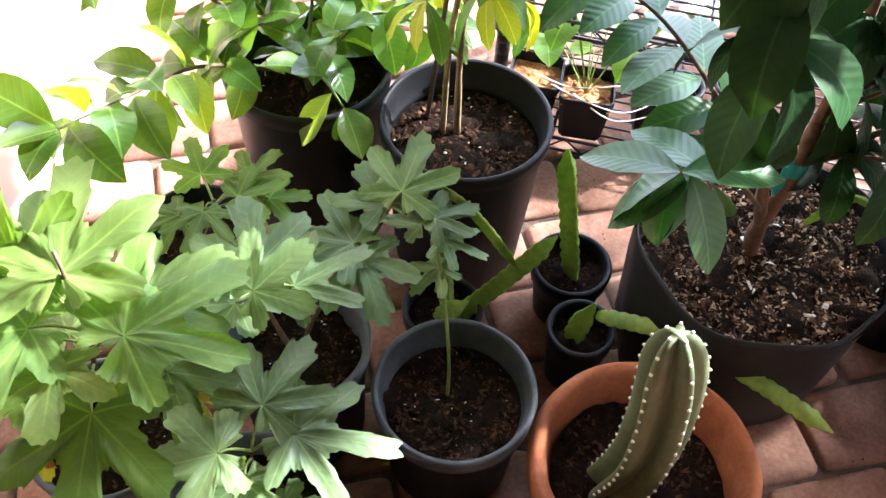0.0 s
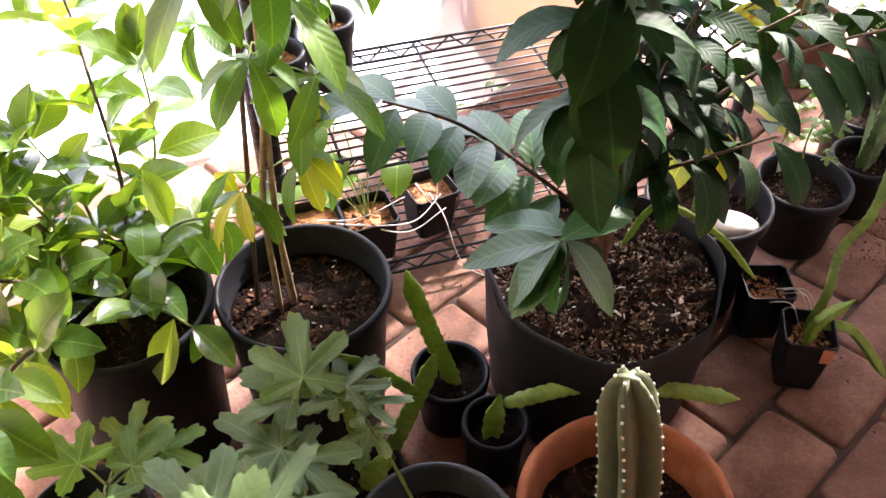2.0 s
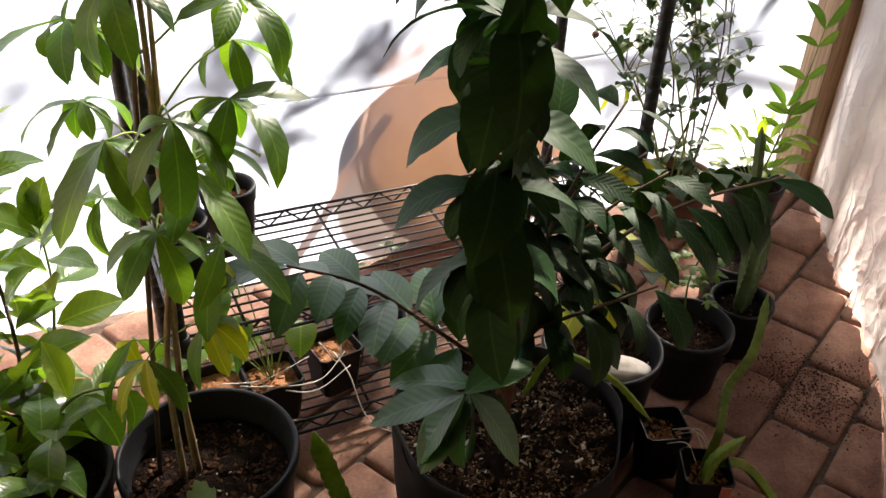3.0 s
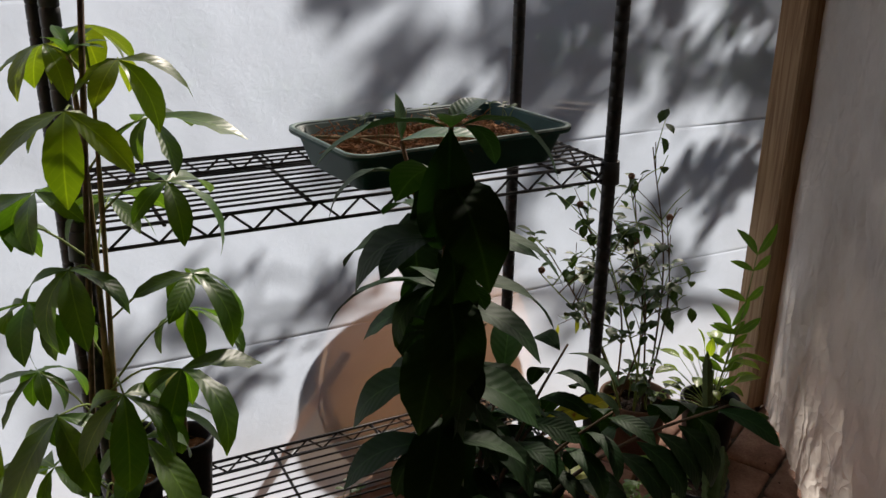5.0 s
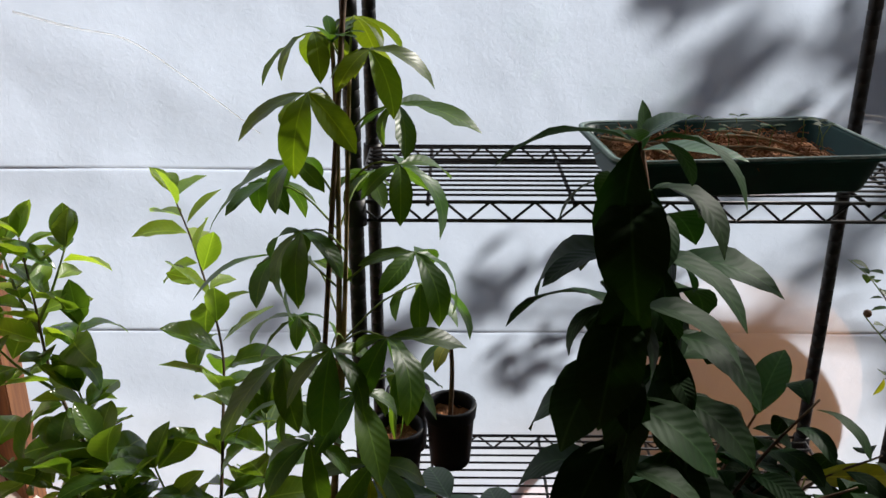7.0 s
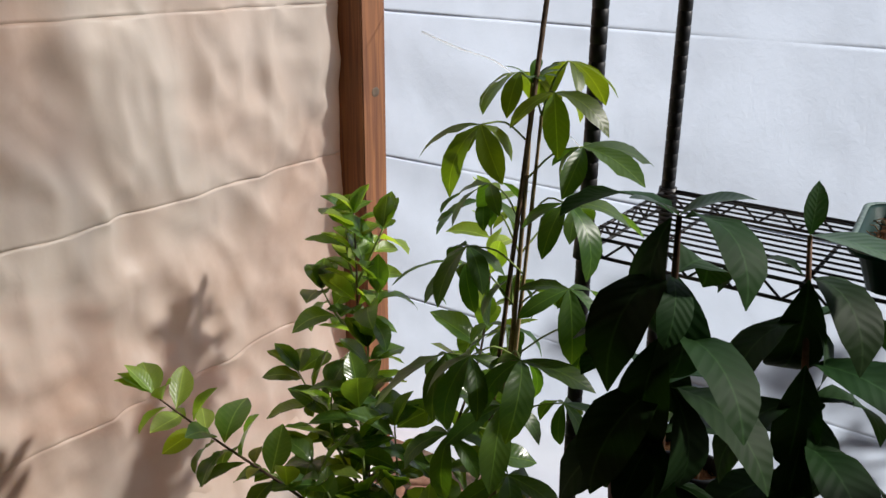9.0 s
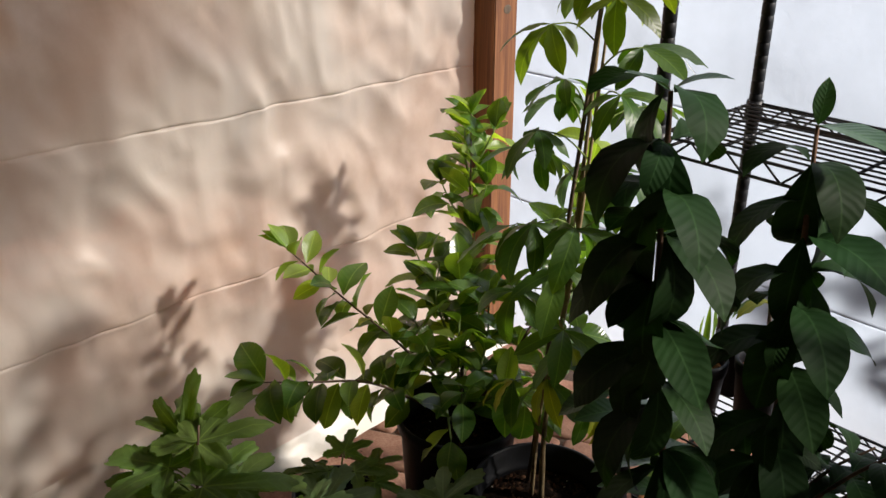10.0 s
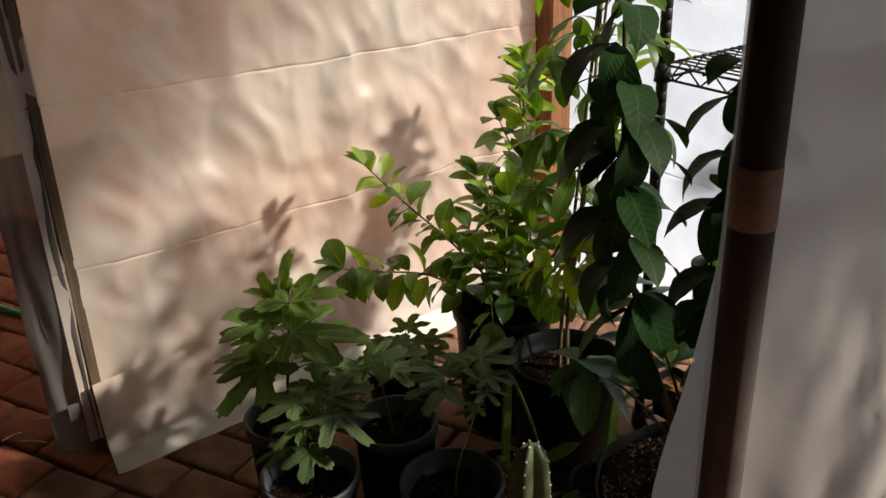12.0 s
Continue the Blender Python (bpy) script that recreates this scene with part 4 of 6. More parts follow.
def stem(parent, pts, r0, r1, mat, name="stem", seg=8, step=6, knobs=0.0, label=""):
    path = smooth_path(pts, step)
    bm = bmesh.new()
    tube(bm, [p - parent.location for p in path], r0, r1, seg, knobs)
    part(name, bm, mat, parent, label)
    return path


def spin(d, axis, a):
    return Matrix.Rotation(a, 3, axis) @ d


# ---- guava tree in the grow bag ----
guava = base("guava_tree", 1.198, -0.866, 0.258, "young guava tree with large ribbed dark green leaves", "potted tree")
big_leaf = [blade("guava_leaf", 0.146, 0.057, GUAVA_LEAF, c, f, seed=i, wave=0.025, wide_at=0.54, rows=10, point=0.0, blunt=0.52) for i, (c, f) in enumerate([(1.3, 0.16), (1.7, 0.12), (1.1, 0.2), (1.9, 0.1), (1.5, 0.05)])]
arched = [blade("guava_arched_leaf", 0.146, 0.066, GUAVA_LEAF, c, 0.22, wide_at=0.52, seed=17 + i, wave=0.06, rows=9, blunt=0.6) for i, c in enumerate([1.5, 1.9, 1.2])]
flat_leaf = [blade("guava_leaf_flat", 0.118, 0.053, GUAVA_YOUNG_SHEEN, c, f, seed=9 + i, wave=0.02, wide_at=0.48, rows=8) for i, (c, f) in enumerate([(0.5, 0.22), (0.8, 0.28), (0.3, 0.2)])]
rng = random.Random(5)


def pairs(path, first, gap, meshes, rise, s0, s1, turn=0.0, flat=False, name="leaf"):
    """Opposite leaf pairs, each pair a quarter turn on from the last (flat: all in one level plane)."""
    d, travelled, node_n = 0.0, first, 0
    total = sum((b - a).length for a, b in zip(path, path[1:]))
    run = 0.0
    for a, b in zip(path, path[1:]):
        step = (b - a).length
        while run + step > travelled:
            p = a + (b - a) * ((travelled - run) / step)
            axis = (b - a).normalized()
            side = axis.cross(Vector((0, 0, 1)))
            side = side.normalized() if side.length > 0.2 else Vector((1, 0, 0))
            ang = turn + (0 if flat else node_n * 1.571) + rng.uniform(-0.35, 0.35)
            u = travelled / total
            for k in (0, 1):
                out = spin(side, axis, ang + k * math.pi + rng.uniform(-0.2, 0.2))
                way = out + axis * (0.55 if flat else 0.25) + Vector((0, 0, rise + rng.uniform(-0.2, 0.2)))
                hang(guava, rng.choice(meshes), p + out * 0.006, way, axis if not flat else (rng.uniform(-0.2, 0.2), rng.uniform(-0.2, 0.2), 1), (s0 + (s1 - s0) * u) * rng.uniform(0.86, 1.12), name, rng.uniform(-0.3, 0.3))
            node_n += 1
            travelled += gap
        run += step


trunk = stem(guava, [(1.198, -0.866, 0.25), (1.193, -0.868, 0.31), (1.205, -0.862, 0.40), (1.203, -0.858, 0.50)], 0.0125, 0.009, RED_BARK, "trunk", 10, knobs=0.25)
first = stem(guava, [(1.193, -0.868, 0.31), (1.165, -0.89, 0.42), (1.118, -0.930, 0.60), (1.092, -0.962, 0.82), (1.090, -0.985, 1.160)], 0.009, 0.003, RED_BARK, "branch", knobs=0.2)
second = stem(guava, [(1.203, -0.858, 0.50), (1.207, -0.845, 0.62), (1.192, -0.800, 0.82), (1.149, -0.735, 1.085)], 0.008, 0.003, RED_BARK, "branch", knobs=0.2)
left_twig = stem(guava, [(1.198, -0.865, 0.37), (1.10, -0.82, 0.46), (1.00, -0.785, 0.545), (0.895, -0.775, 0.60)], 0.004, 0.0018, TWIG, "twig")
low_twig = stem(guava, [(1.195, -0.868, 0.33), (1.12, -0.945, 0.46), (1.045, -1.015, 0.526)], 0.0035, 0.0018, TWIG, "twig")
right_twig = stem(guava, [(1.205, -0.858, 0.42), (1.35, -0.82, 0.525), (1.52, -0.80, 0.57), (1.74, -0.79, 0.575)], 0.0045, 0.002, TWIG, "twig")
rear_twig = stem(guava, [(1.205, -0.85, 0.52), (1.29, -0.73, 0.58), (1.37, -0.65, 0.655)], 0.004, 0.0018, TWIG, "twig")


def crossed(path, heights, azimuth, s0, s1, rise):
    """Opposite pairs at the given heights, each a quarter turn on from the last, arching out and down."""
    for n, z in enumerate(heights):
        p = min(path, key=lambda q: abs(q.z - z))
        for k in (0, 180):
            a = radians(azimuth + 90 * n + k + rng.uniform(-14, 14))
            out = Vector((math.cos(a), math.sin(a), 0))
            u = n / (len(heights) - 1)
            hang(guava, rng.choice(arched), p + out * 0.007, out + Vector((0, 0, rise - 0.35 * u + rng.uniform(-0.22, 0.18))), (0, 0, 1), (s0 + (s1 - s0) * u) * rng.uniform(0.9, 1.1), "leaf", rng.uniform(-0.35, 0.35))
            if rng.random() < 0.5:      # a smaller leaf in the axil
                a += rng.uniform(0.6, 1.0)
                hang(guava, rng.choice(big_leaf), p + out * 0.007, (math.cos(a), math.sin(a), rng.uniform(-0.1, 0.4)), (0, 0, 1), rng.uniform(0.5, 0.75), "leaf", rng.uniform(-0.4, 0.4))


crossed(first, [1.155 - 0.048 * k for k in range(12)], 158, 0.95, 0.92, 0.42)
for line, top, ways in ((first, 1.135, (258, 315)), (second, 1.05, (290, 340))):      # leaves hanging close along the stems
    for k in range(12):
        p = min(line, key=lambda q: abs(q.z - top + 0.052 * k))
        a = radians(ways[k % 2] + rng.uniform(-28, 28))
        out = Vector((math.cos(a), math.sin(a), 0))
        hang(guava, rng.choice(big_leaf), p + out * 0.008, out * 0.6 + Vector((0, 0, rng.uniform(-0.85, -0.45))), out + Vector((0, 0, 0.4)), rng.uniform(0.9, 1.12), "leaf", rng.uniform(-0.3, 0.3))
crossed(second, [1.050 - 0.046 * k for k in range(11)], 145, 1.0, 0.95, 0.36)
pairs(left_twig, 0.10, 0.046, flat_leaf, -0.1, 1.05, 0.95, flat=True)
pairs(right_twig, 0.10, 0.045, big_leaf, -0.1, 0.92, 0.92, flat=True)
back_twig = stem(guava, [(1.205, -0.855, 0.40), (1.32, -0.74, 0.46), (1.47, -0.64, 0.52), (1.60, -0.60, 0.55)], 0.0035, 0.0018, TWIG, "twig")
side_twig = stem(guava, [(1.205, -0.858, 0.45), (1.30, -0.90, 0.50), (1.40, -0.92, 0.53)], 0.0035, 0.0018, TWIG, "twig")
pairs(back_twig, 0.07, 0.052, big_leaf, -0.1, 0.80, 0.72, flat=True)
pairs(side_twig, 0.05, 0.055, big_leaf, -0.1, 0.78, 0.72, flat=True)
pairs(rear_twig, 0.05, 0.032, big_leaf, 0.1, 0.85, 0.75, flat=True)
for tip in ((1.43, -0.86, 0.68), (1.40, -0.78, 0.76), (1.42, -0.70, 0.60), (1.34, -0.60, 0.56), (1.30, -0.72, 0.66)):
    sprig = stem(guava, [(1.206, -0.848, 0.50), Vector((1.206, -0.848, 0.52)).lerp(Vector(tip), 0.55) + Vector((0, 0, 0.02)), tip], 0.0035, 0.0016, TWIG, "twig")
    pairs(sprig, 0.08, 0.04, big_leaf, 0.05, 0.72, 0.62, flat=True)
for p, d in ((left_twig[-1], (-1, 0.1, 0.1)), (low_twig[-1], (-1, 0.35, -0.15)), (low_twig[-1], (-0.12, 0.15, -1)), (low_twig[-1], (0.9, 0.3, 0.1)), (low_twig[-2], (0.2, -0.1, -1)), (low_twig[-1], (-0.6, 0.1, -0.7)), (low_twig[-2], (0.5, -0.5, -0.6)), (low_twig[-3], (0.5, 0.4, -0.6)), (low_twig[-4], (-0.6, 0.5, 0.0)), (low_twig[-3], (-0.8, -0.3, -0.5)), (right_twig[-1], (1, 0.1, -0.3)), (second[-1], (0.8, -0.3, 0.2)), (rear_twig[-1], (0.3, 0.4, 0.5))):
    hang(guava, flat_leaf[0], p, d, (0, 0, 1), 1.08)
hang(guava, flat_leaf[0], first[-1], (-0.3, -0.6, 0.5), (0, 0, 1), 0.55)
hang(guava, flat_leaf[1], first[-1], (0.5, 0.3, 0.45), (0, 0, 1), 0.6)
hang(guava, flat_leaf[2], second[-1], (0.05, 0.1, 0.95), (0.6, -0.8, 0.1), 0.52)
bm = bmesh.new()
lathe(bm, [(0.0125, -0.012), (0.0135, -0.006), (0.0135, 0.006), (0.0125, 0.012)], 14)
tie = part("plant_tie", bm, TEAL, guava, "teal ribbon tied round the trunk")
tie.location = Vector((1.204, -0.862, 0.425)) - guava.location
bm = bmesh.new()
box(bm, (-0.004, -0.001, -0.05), (0.006, 0.001, 0.0))
part("tie_end", bm, TEAL, guava, "loose teal ribbon end", smooth=False).location = Vector((1.192, -0.868, 0.425)) - guava.location


# ---- palmate plant, two stems and a stake ----
palm = base("money_tree", 0.735, -0.755, 0.252, "tall money tree with two tan stems and palmate leaves", "potted plant")
leaflet = [blade("leaflet", 0.114, 0.038, PALM_LEAF, c, 0.22, wide_at=0.58, seed=30 + i, wave=0.05, rows=7, notch=nt) for i, (c, nt) in enumerate([(1.0, 0.0), (1.4, 0.35), (0.7, 0.0), (1.8, 0.2)])]
fresh = [blade("young_leaflet", 0.104, 0.037, PALM_YOUNG, c, 0.22, wide_at=0.58, seed=50 + i, wave=0.05, rows=7) for i, c in enumerate([0.9, 1.4])]
yellow = [blade("yellow_leaflet", 0.10, 0.032, YELLOW_LEAF, c, 0.3, wide_at=0.55, seed=40 + i, wave=0.12, notch=0.5) for i, c in enumerate([1.2, 1.8])]
one = stem(palm, [(0.744, -0.754, 0.245), (0.740, -0.75, 0.42), (0.750, -0.737, 0.60), (0.764, -0.725, 0.85), (0.770, -0.715, 1.08), (0.768, -0.705, 1.21)], 0.0056, 0.0026, BARK, knobs=0.2)
two = stem(palm, [(0.722, -0.758, 0.245), (0.726, -0.75, 0.45), (0.757, -0.733, 0.66), (0.774, -0.722, 0.90), (0.788, -0.712, 1.17)], 0.0048, 0.0026, BARK, knobs=0.2)
rng = random.Random(12)
HUBS = [(0.745, -0.70, 1.222), (0.750, -0.80, 1.168), (0.790, -0.65, 1.235), (0.715, -0.72, 1.066), (0.733, -0.80, 1.000), (0.690, -0.74, 0.946),
        (0.768, -0.84, 0.862), (0.720, -0.66, 0.905), (0.815, -0.73, 1.206), (0.846, -0.70, 1.134), (0.850, -0.75, 1.070), (0.800, -0.62, 1.020),
        (0.868, -0.76, 0.958), (0.835, -0.82, 0.868), (0.872, -0.68, 0.880), (0.790, -0.79, 0.772), (0.700, -0.80, 0.830), (0.670, -0.66, 1.02), (0.690, -0.69, 0.70), (0.81, -0.80, 0.67), (0.835, -0.69, 0.745), (0.735, -0.84, 0.73), (0.69, -0.62, 0.80)]
for i, h in enumerate(HUBS):
    h = Vector(h)
    line = one if i % 2 else two
    foot = min(line, key=lambda q: (q - h).length + abs(q.z - h.z + 0.05) * 2)
    bend = foot.lerp(h, 0.5) + Vector((0, 0, 0.015))
    stem(palm, [foot, bend, h], 0.0016, 0.0012, GREEN_STEM, "petiole", 5, 3)
    out = h - foot
    out.z = 0
    out = out.normalized() if out.length > 0.01 else Vector((0, -1, 0))
    n = rng.choice((5, 5, 6))
    for k in range(n):
        a = (k - (n - 1) / 2) * 1.02 + rng.uniform(-0.15, 0.15)
        way = spin(out, Vector((0, 0, 1)), a) + Vector((0, 0, rng.uniform(-0.4, 0.15)))
        size = (1.0 - 0.17 * abs(k - (n - 1) / 2)) * rng.uniform(0.9, 1.15)
        hang(palm, rng.choice(fresh if h.z > 1.15 else leaflet), h, way, out * 0.2 + Vector((0, 0, 1)), size, "leaflet", rng.uniform(-0.3, 0.3))
for h in ((0.70, -0.80, 0.52), (0.78, -0.80, 0.56), (0.81, -0.72, 0.49), (0.69, -0.69, 0.47), (0.80, -0.77, 0.63)):
    h = Vector(h)
    foot = min(one, key=lambda q: (q - h).length)
    stem(palm, [foot, foot.lerp(h, 0.5) + Vector((0, 0, 0.01)), h], 0.0014, 0.001, GREEN_STEM, "petiole", 5, 3)
    for k in range(4):
        way = spin((h - foot).normalized(), Vector((0, 0, 1)), (k - 1.5) * 0.9) + Vector((0, 0, -0.5))
        hang(palm, rng.choice(yellow if k % 3 else leaflet), h, way, (0, 0, 1), rng.uniform(0.7, 1.0), "leaflet", rng.uniform(-0.5, 0.5))
for _ in range(7):      # young leaves at the tip
    hang(palm, leaflet[0], one[-1], (rng.uniform(-1, 1), rng.uniform(-1, 1), 0.9), (0, 0, 1), 0.42, "leaflet")
bm = bmesh.new()
bar(bm, (0.0, 0.0, 0.0), (0.112, 0.02, 1.20), 0.0036, 8)
cane = part("plant_stake", bm, TWIG)
cane.location = (0.690, -0.735, 0.24)
tagged(cane, "thin dark garden cane standing in the pot", "plant stake")


# ---- citrus bush ----
lemon = base("lemon_bush", 0.505, -0.752, 0.275, "bushy citrus with glossy oval leaves in a black pot", "potted plant")
oval = [blade("citrus_leaf", 0.088, 0.050, CITRUS_LEAF, c, f, wide_at=0.5, seed=60 + i, wave=0.08, point=0.12, blunt=0.72) for i, (c, f) in enumerate([(0.6, 0.35), (1.0, 0.28), (0.2, 0.4), (1.4, 0.3)])]
young = [blade("citrus_young_leaf", 0.075, 0.037, CITRUS_YOUNG, c, 0.5, wide_at=0.48, seed=70 + i, wave=0.05) for i, c in enumerate([0.2, 0.7])]
amber = blade("citrus_amber_leaf", 0.05, 0.024, YELLOW_LEAF, 0.8, 0.4, seed=77)
rng = random.Random(21)
SHOOTS = [
    [(0.505, -0.752, 0.27), (0.46, -0.70, 0.38), (0.37, -0.60, 0.45), (0.275, -0.50, 0.53), (0.225, -0.455, 0.62), (0.212, -0.44, 0.73), (0.200, -0.43, 0.85)],
    [(0.50, -0.74, 0.30), (0.54, -0.64, 0.42), (0.528, -0.50, 0.55), (0.515, -0.42, 0.65), (0.452, -0.30, 0.77), (0.395, -0.22, 0.86)],
    [(0.47, -0.74, 0.36), (0.38, -0.82, 0.48), (0.28, -0.88, 0.565), (0.188, -0.938, 0.655)],
    [(0.47, -0.78, 0.33), (0.41, -0.90, 0.42), (0.36, -1.02, 0.45), (0.33, -1.10, 0.47)],
    [(0.52, -0.74, 0.33), (0.60, -0.71, 0.41), (0.69, -0.73, 0.42)],
    [(0.51, -0.77, 0.32), (0.56, -0.83, 0.38), (0.60, -0.86, 0.36)],
    [(0.49, -0.75, 0.34), (0.44, -0.77, 0.44), (0.38, -0.76, 0.50)],
    [(0.50, -0.73, 0.34), (0.49, -0.66, 0.44), (0.44, -0.60, 0.52)],
    [(0.50, -0.75, 0.32), (0.55, -0.78, 0.40), (0.58, -0.80, 0.44)],
    [(0.45, -0.68, 0.39), (0.36, -0.68, 0.50), (0.30, -0.62, 0.56)],
    [(0.37, -0.60, 0.45), (0.25, -0.60, 0.49), (0.17, -0.58, 0.54)],
    [(0.212, -0.44, 0.68), (0.18, -0.43, 0.75), (0.150, -0.40, 0.82)],
    [(0.212, -0.44, 0.70), (0.245, -0.44, 0.76), (0.270, -0.42, 0.83)],
    [(0.225, -0.455, 0.60), (0.27, -0.47, 0.65), (0.295, -0.47, 0.71)],
    [(0.225, -0.455, 0.58), (0.18, -0.47, 0.63), (0.14, -0.47, 0.68)],
    [(0.52, -0.72, 0.33), (0.575, -0.60, 0.385), (0.600, -0.53, 0.47), (0.602, -0.50, 0.56)],
    [(0.49, -0.74, 0.36), (0.43, -0.68, 0.48), (0.36, -0.61, 0.57)],
    [(0.42, -0.66, 0.42), (0.34, -0.56, 0.54), (0.29, -0.50, 0.60)],
]
for i, pts in enumerate(SHOOTS):
    path = stem(lemon, pts, 0.0055 if i == 0 else 0.0035, 0.0015, TWIG if i < 4 else GREEN_STEM, "branch", 7)
    run, turn, first_at = 0.0, rng.uniform(0, 6), 0.05
    nxt = first_at
    total = sum((b - a).length for a, b in zip(path, path[1:]))
    for a, b in zip(path, path[1:]):
        step = (b - a).length
        while run + step > nxt:
            p = a + (b - a) * ((nxt - run) / step)
            axis = (b - a).normalized()
            out = spin(axis.orthogonal().normalized(), axis, turn)
            way = out + axis * 0.5 + Vector((0, 0, rng.uniform(-0.25, 0.35)))
            u = nxt / total
            # pale young leaves at the tops also stand in for sunlit ones
            top = u > 0.74 and i < 3
            me = rng.choice(young) if top or rng.random() < 0.16 else rng.choice(oval)
            if i == 2 and 0.45 < u < 0.6 and rng.random() < 0.5:
                me = amber
            hang(lemon, me, p + out * 0.004, way, (rng.uniform(-0.3, 0.3), rng.uniform(-0.3, 0.3), 1), rng.uniform(0.8, 1.2) * (1.12 if i < 2 else 1.05), "leaf", rng.uniform(-0.5, 0.5))
            turn += 2.4
            nxt += rng.uniform(0.011, 0.017) if i == 0 else rng.uniform(0.014, 0.022) if i == 1 else rng.uniform(0.010, 0.015) if i in (2, 3, 16) else rng.uniform(0.024, 0.034) if i in (5, 8) else rng.uniform(0.015, 0.022)
        run += step
    for k in range(3):
        hang(lemon, rng.choice(young if i < 3 else oval), path[-1], (path[-1] - path[-3]).normalized() + Vector((rng.uniform(-0.6, 0.6), rng.uniform(-0.6, 0.6), 0.2)), (0, 0, 1), 0.9)


# ---- figs ----
FIVE = [(0, 1.12, 0.20), (50, 0.98, 0.175), (-52, 0.95, 0.18), (106, 0.70, 0.155), (-109, 0.70, 0.15)]
THREE = [(0, 1.06, 0.235), (58, 0.94, 0.205), (-58, 0.94, 0.205), (114, 0.60, 0.15), (-114, 0.60, 0.15)]
SLIM = [(0, 1.18, 0.165), (48, 1.0, 0.145), (-50, 1.0, 0.15), (102, 0.64, 0.13), (-98, 0.66, 0.13)]

fig_green = [fig_blade("fig_leaf", 0.115, FIG_LEAF, lob, dr, sd) for lob, dr, sd in ((FIVE, 0.12, 1), (SLIM, 0.2, 2), (THREE, 0.08, 3))]
fig_pale = [fig_blade("fig_leaf_pale", 0.105, FIG_PALE, lob, dr, sd) for lob, dr, sd in ((FIVE, 0.15, 4), (THREE, 0.1, 5), (SLIM, 0.12, 6))]
fig_old = fig_blade("fig_leaf_yellow", 0.085, YELLOW_LEAF, THREE, 0.5, 8)


def fig(pos, stems, leaves, label, meshes):
    """stems: point lists; leaves: hub, way of the main lobe, facing, size."""
    thing = base("fig_plant", *pos, label, "potted plant", "young figs")
    lines = [stem(thing, pts, 0.0042 if pos[2] > 0.152 else 0.0026, 0.0020, TWIG if pos[2] > 0.152 else GREEN_STEM, knobs=0.2) for pts in stems]
    pool = [q for line in lines for q in line]
    for i, (h, way, up, s) in enumerate(leaves):
        h = Vector(h)
        foot = min(pool, key=lambda q: (q - h).length + max(0, q.z - h.z + 0.02) * 3)
        stem(thing, [foot, foot.lerp(h, 0.55) + Vector((0, 0, 0.008)), h], 0.0018, 0.0014, GREEN_STEM, "petiole", 6, 4)
        hang(thing, meshes[i % len(meshes)], h, way, up, s)
    return thing


fig((0.44, -1.335, 0.175), [[(0.44, -1.335, 0.17), (0.452, -1.33, 0.30), (0.475, -1.325, 0.43), (0.455, -1.30, 0.53)]], [
    ((0.395, -1.36, 0.43), (-0.9, -0.1, 0.1), (0, -0.2, 1), 0.8), ((0.40, -1.300, 0.470), (-0.35, 0.30, 1.0), (0.5, -1.0, 0.4), 0.92), ((0.47, -1.38, 0.44), (0.3, -0.8, 0.1), (0, -0.3, 1), 0.7), ((0.455, -1.306, 0.500), (-0.35, 0.9, 0.25), (0, -0.3, 1), 1.12),
    ((0.536, -1.343, 0.475), (0.5, 0.75, 0.1), (0.1, -0.2, 1), 1.12), ((0.430, -1.350, 0.455), (-0.8, -0.4, 0.0), (-0.1, -0.1, 1), 1.05),
    ((0.511, -1.400, 0.405), (0.15, -0.9, -0.35), (0, -0.4, 1), 1.1), ((0.395, -1.290, 0.47), (-0.9, 0.4, 0.25), (0.2, 0, 1), 1.0),
    ((0.50, -1.275, 0.42), (0.6, 0.8, 0.0), (0, 0, 1), 1.05), ((0.385, -1.37, 0.36), (-0.8, -0.5, -0.2), (0, 0, 1), 0.95),
    ((0.48, -1.27, 0.345), (0.2, 1, -0.1), (0, 0, 1), 0.9), ((0.53, -1.30, 0.33), (1, 0.2, -0.2), (0, 0, 1), 0.9), ((0.40, -1.285, 0.335), (-0.7, 0.7, -0.2), (0, 0, 1), 0.95),
], "leafy young fig with large bright lobed leaves", fig_green)
fig((0.648, -1.388, 0.160), [[(0.648, -1.388, 0.155), (0.655, -1.38, 0.25), (0.662, -1.37, 0.34)]], [
    ((0.664, -1.332, 0.375), (0.25, 0.9, 0.2), (0, -0.2, 1), 0.80), ((0.640, -1.396, 0.375), (-0.8, -0.45, 0.0), (0, 0, 1), 0.85),
    ((0.705, -1.350, 0.365), (0.95, 0.15, 0.0), (0, 0, 1), 0.95), ((0.668, -1.405, 0.345), (0.2, -1, -0.2), (0, -0.3, 1), 0.62),
    ((0.705, -1.41, 0.30), (0.8, -0.6, -0.3), (0, 0, 1), 0.62), ((0.62, -1.43, 0.27), (-0.5, -0.8, -0.4), (0, 0, 1), 0.55), ((0.60, -1.375, 0.30), (-0.9, 0.1, -0.3), (0, 0, 1), 0.65),
], "short fig with pale grey-green lobed leaves", fig_pale)
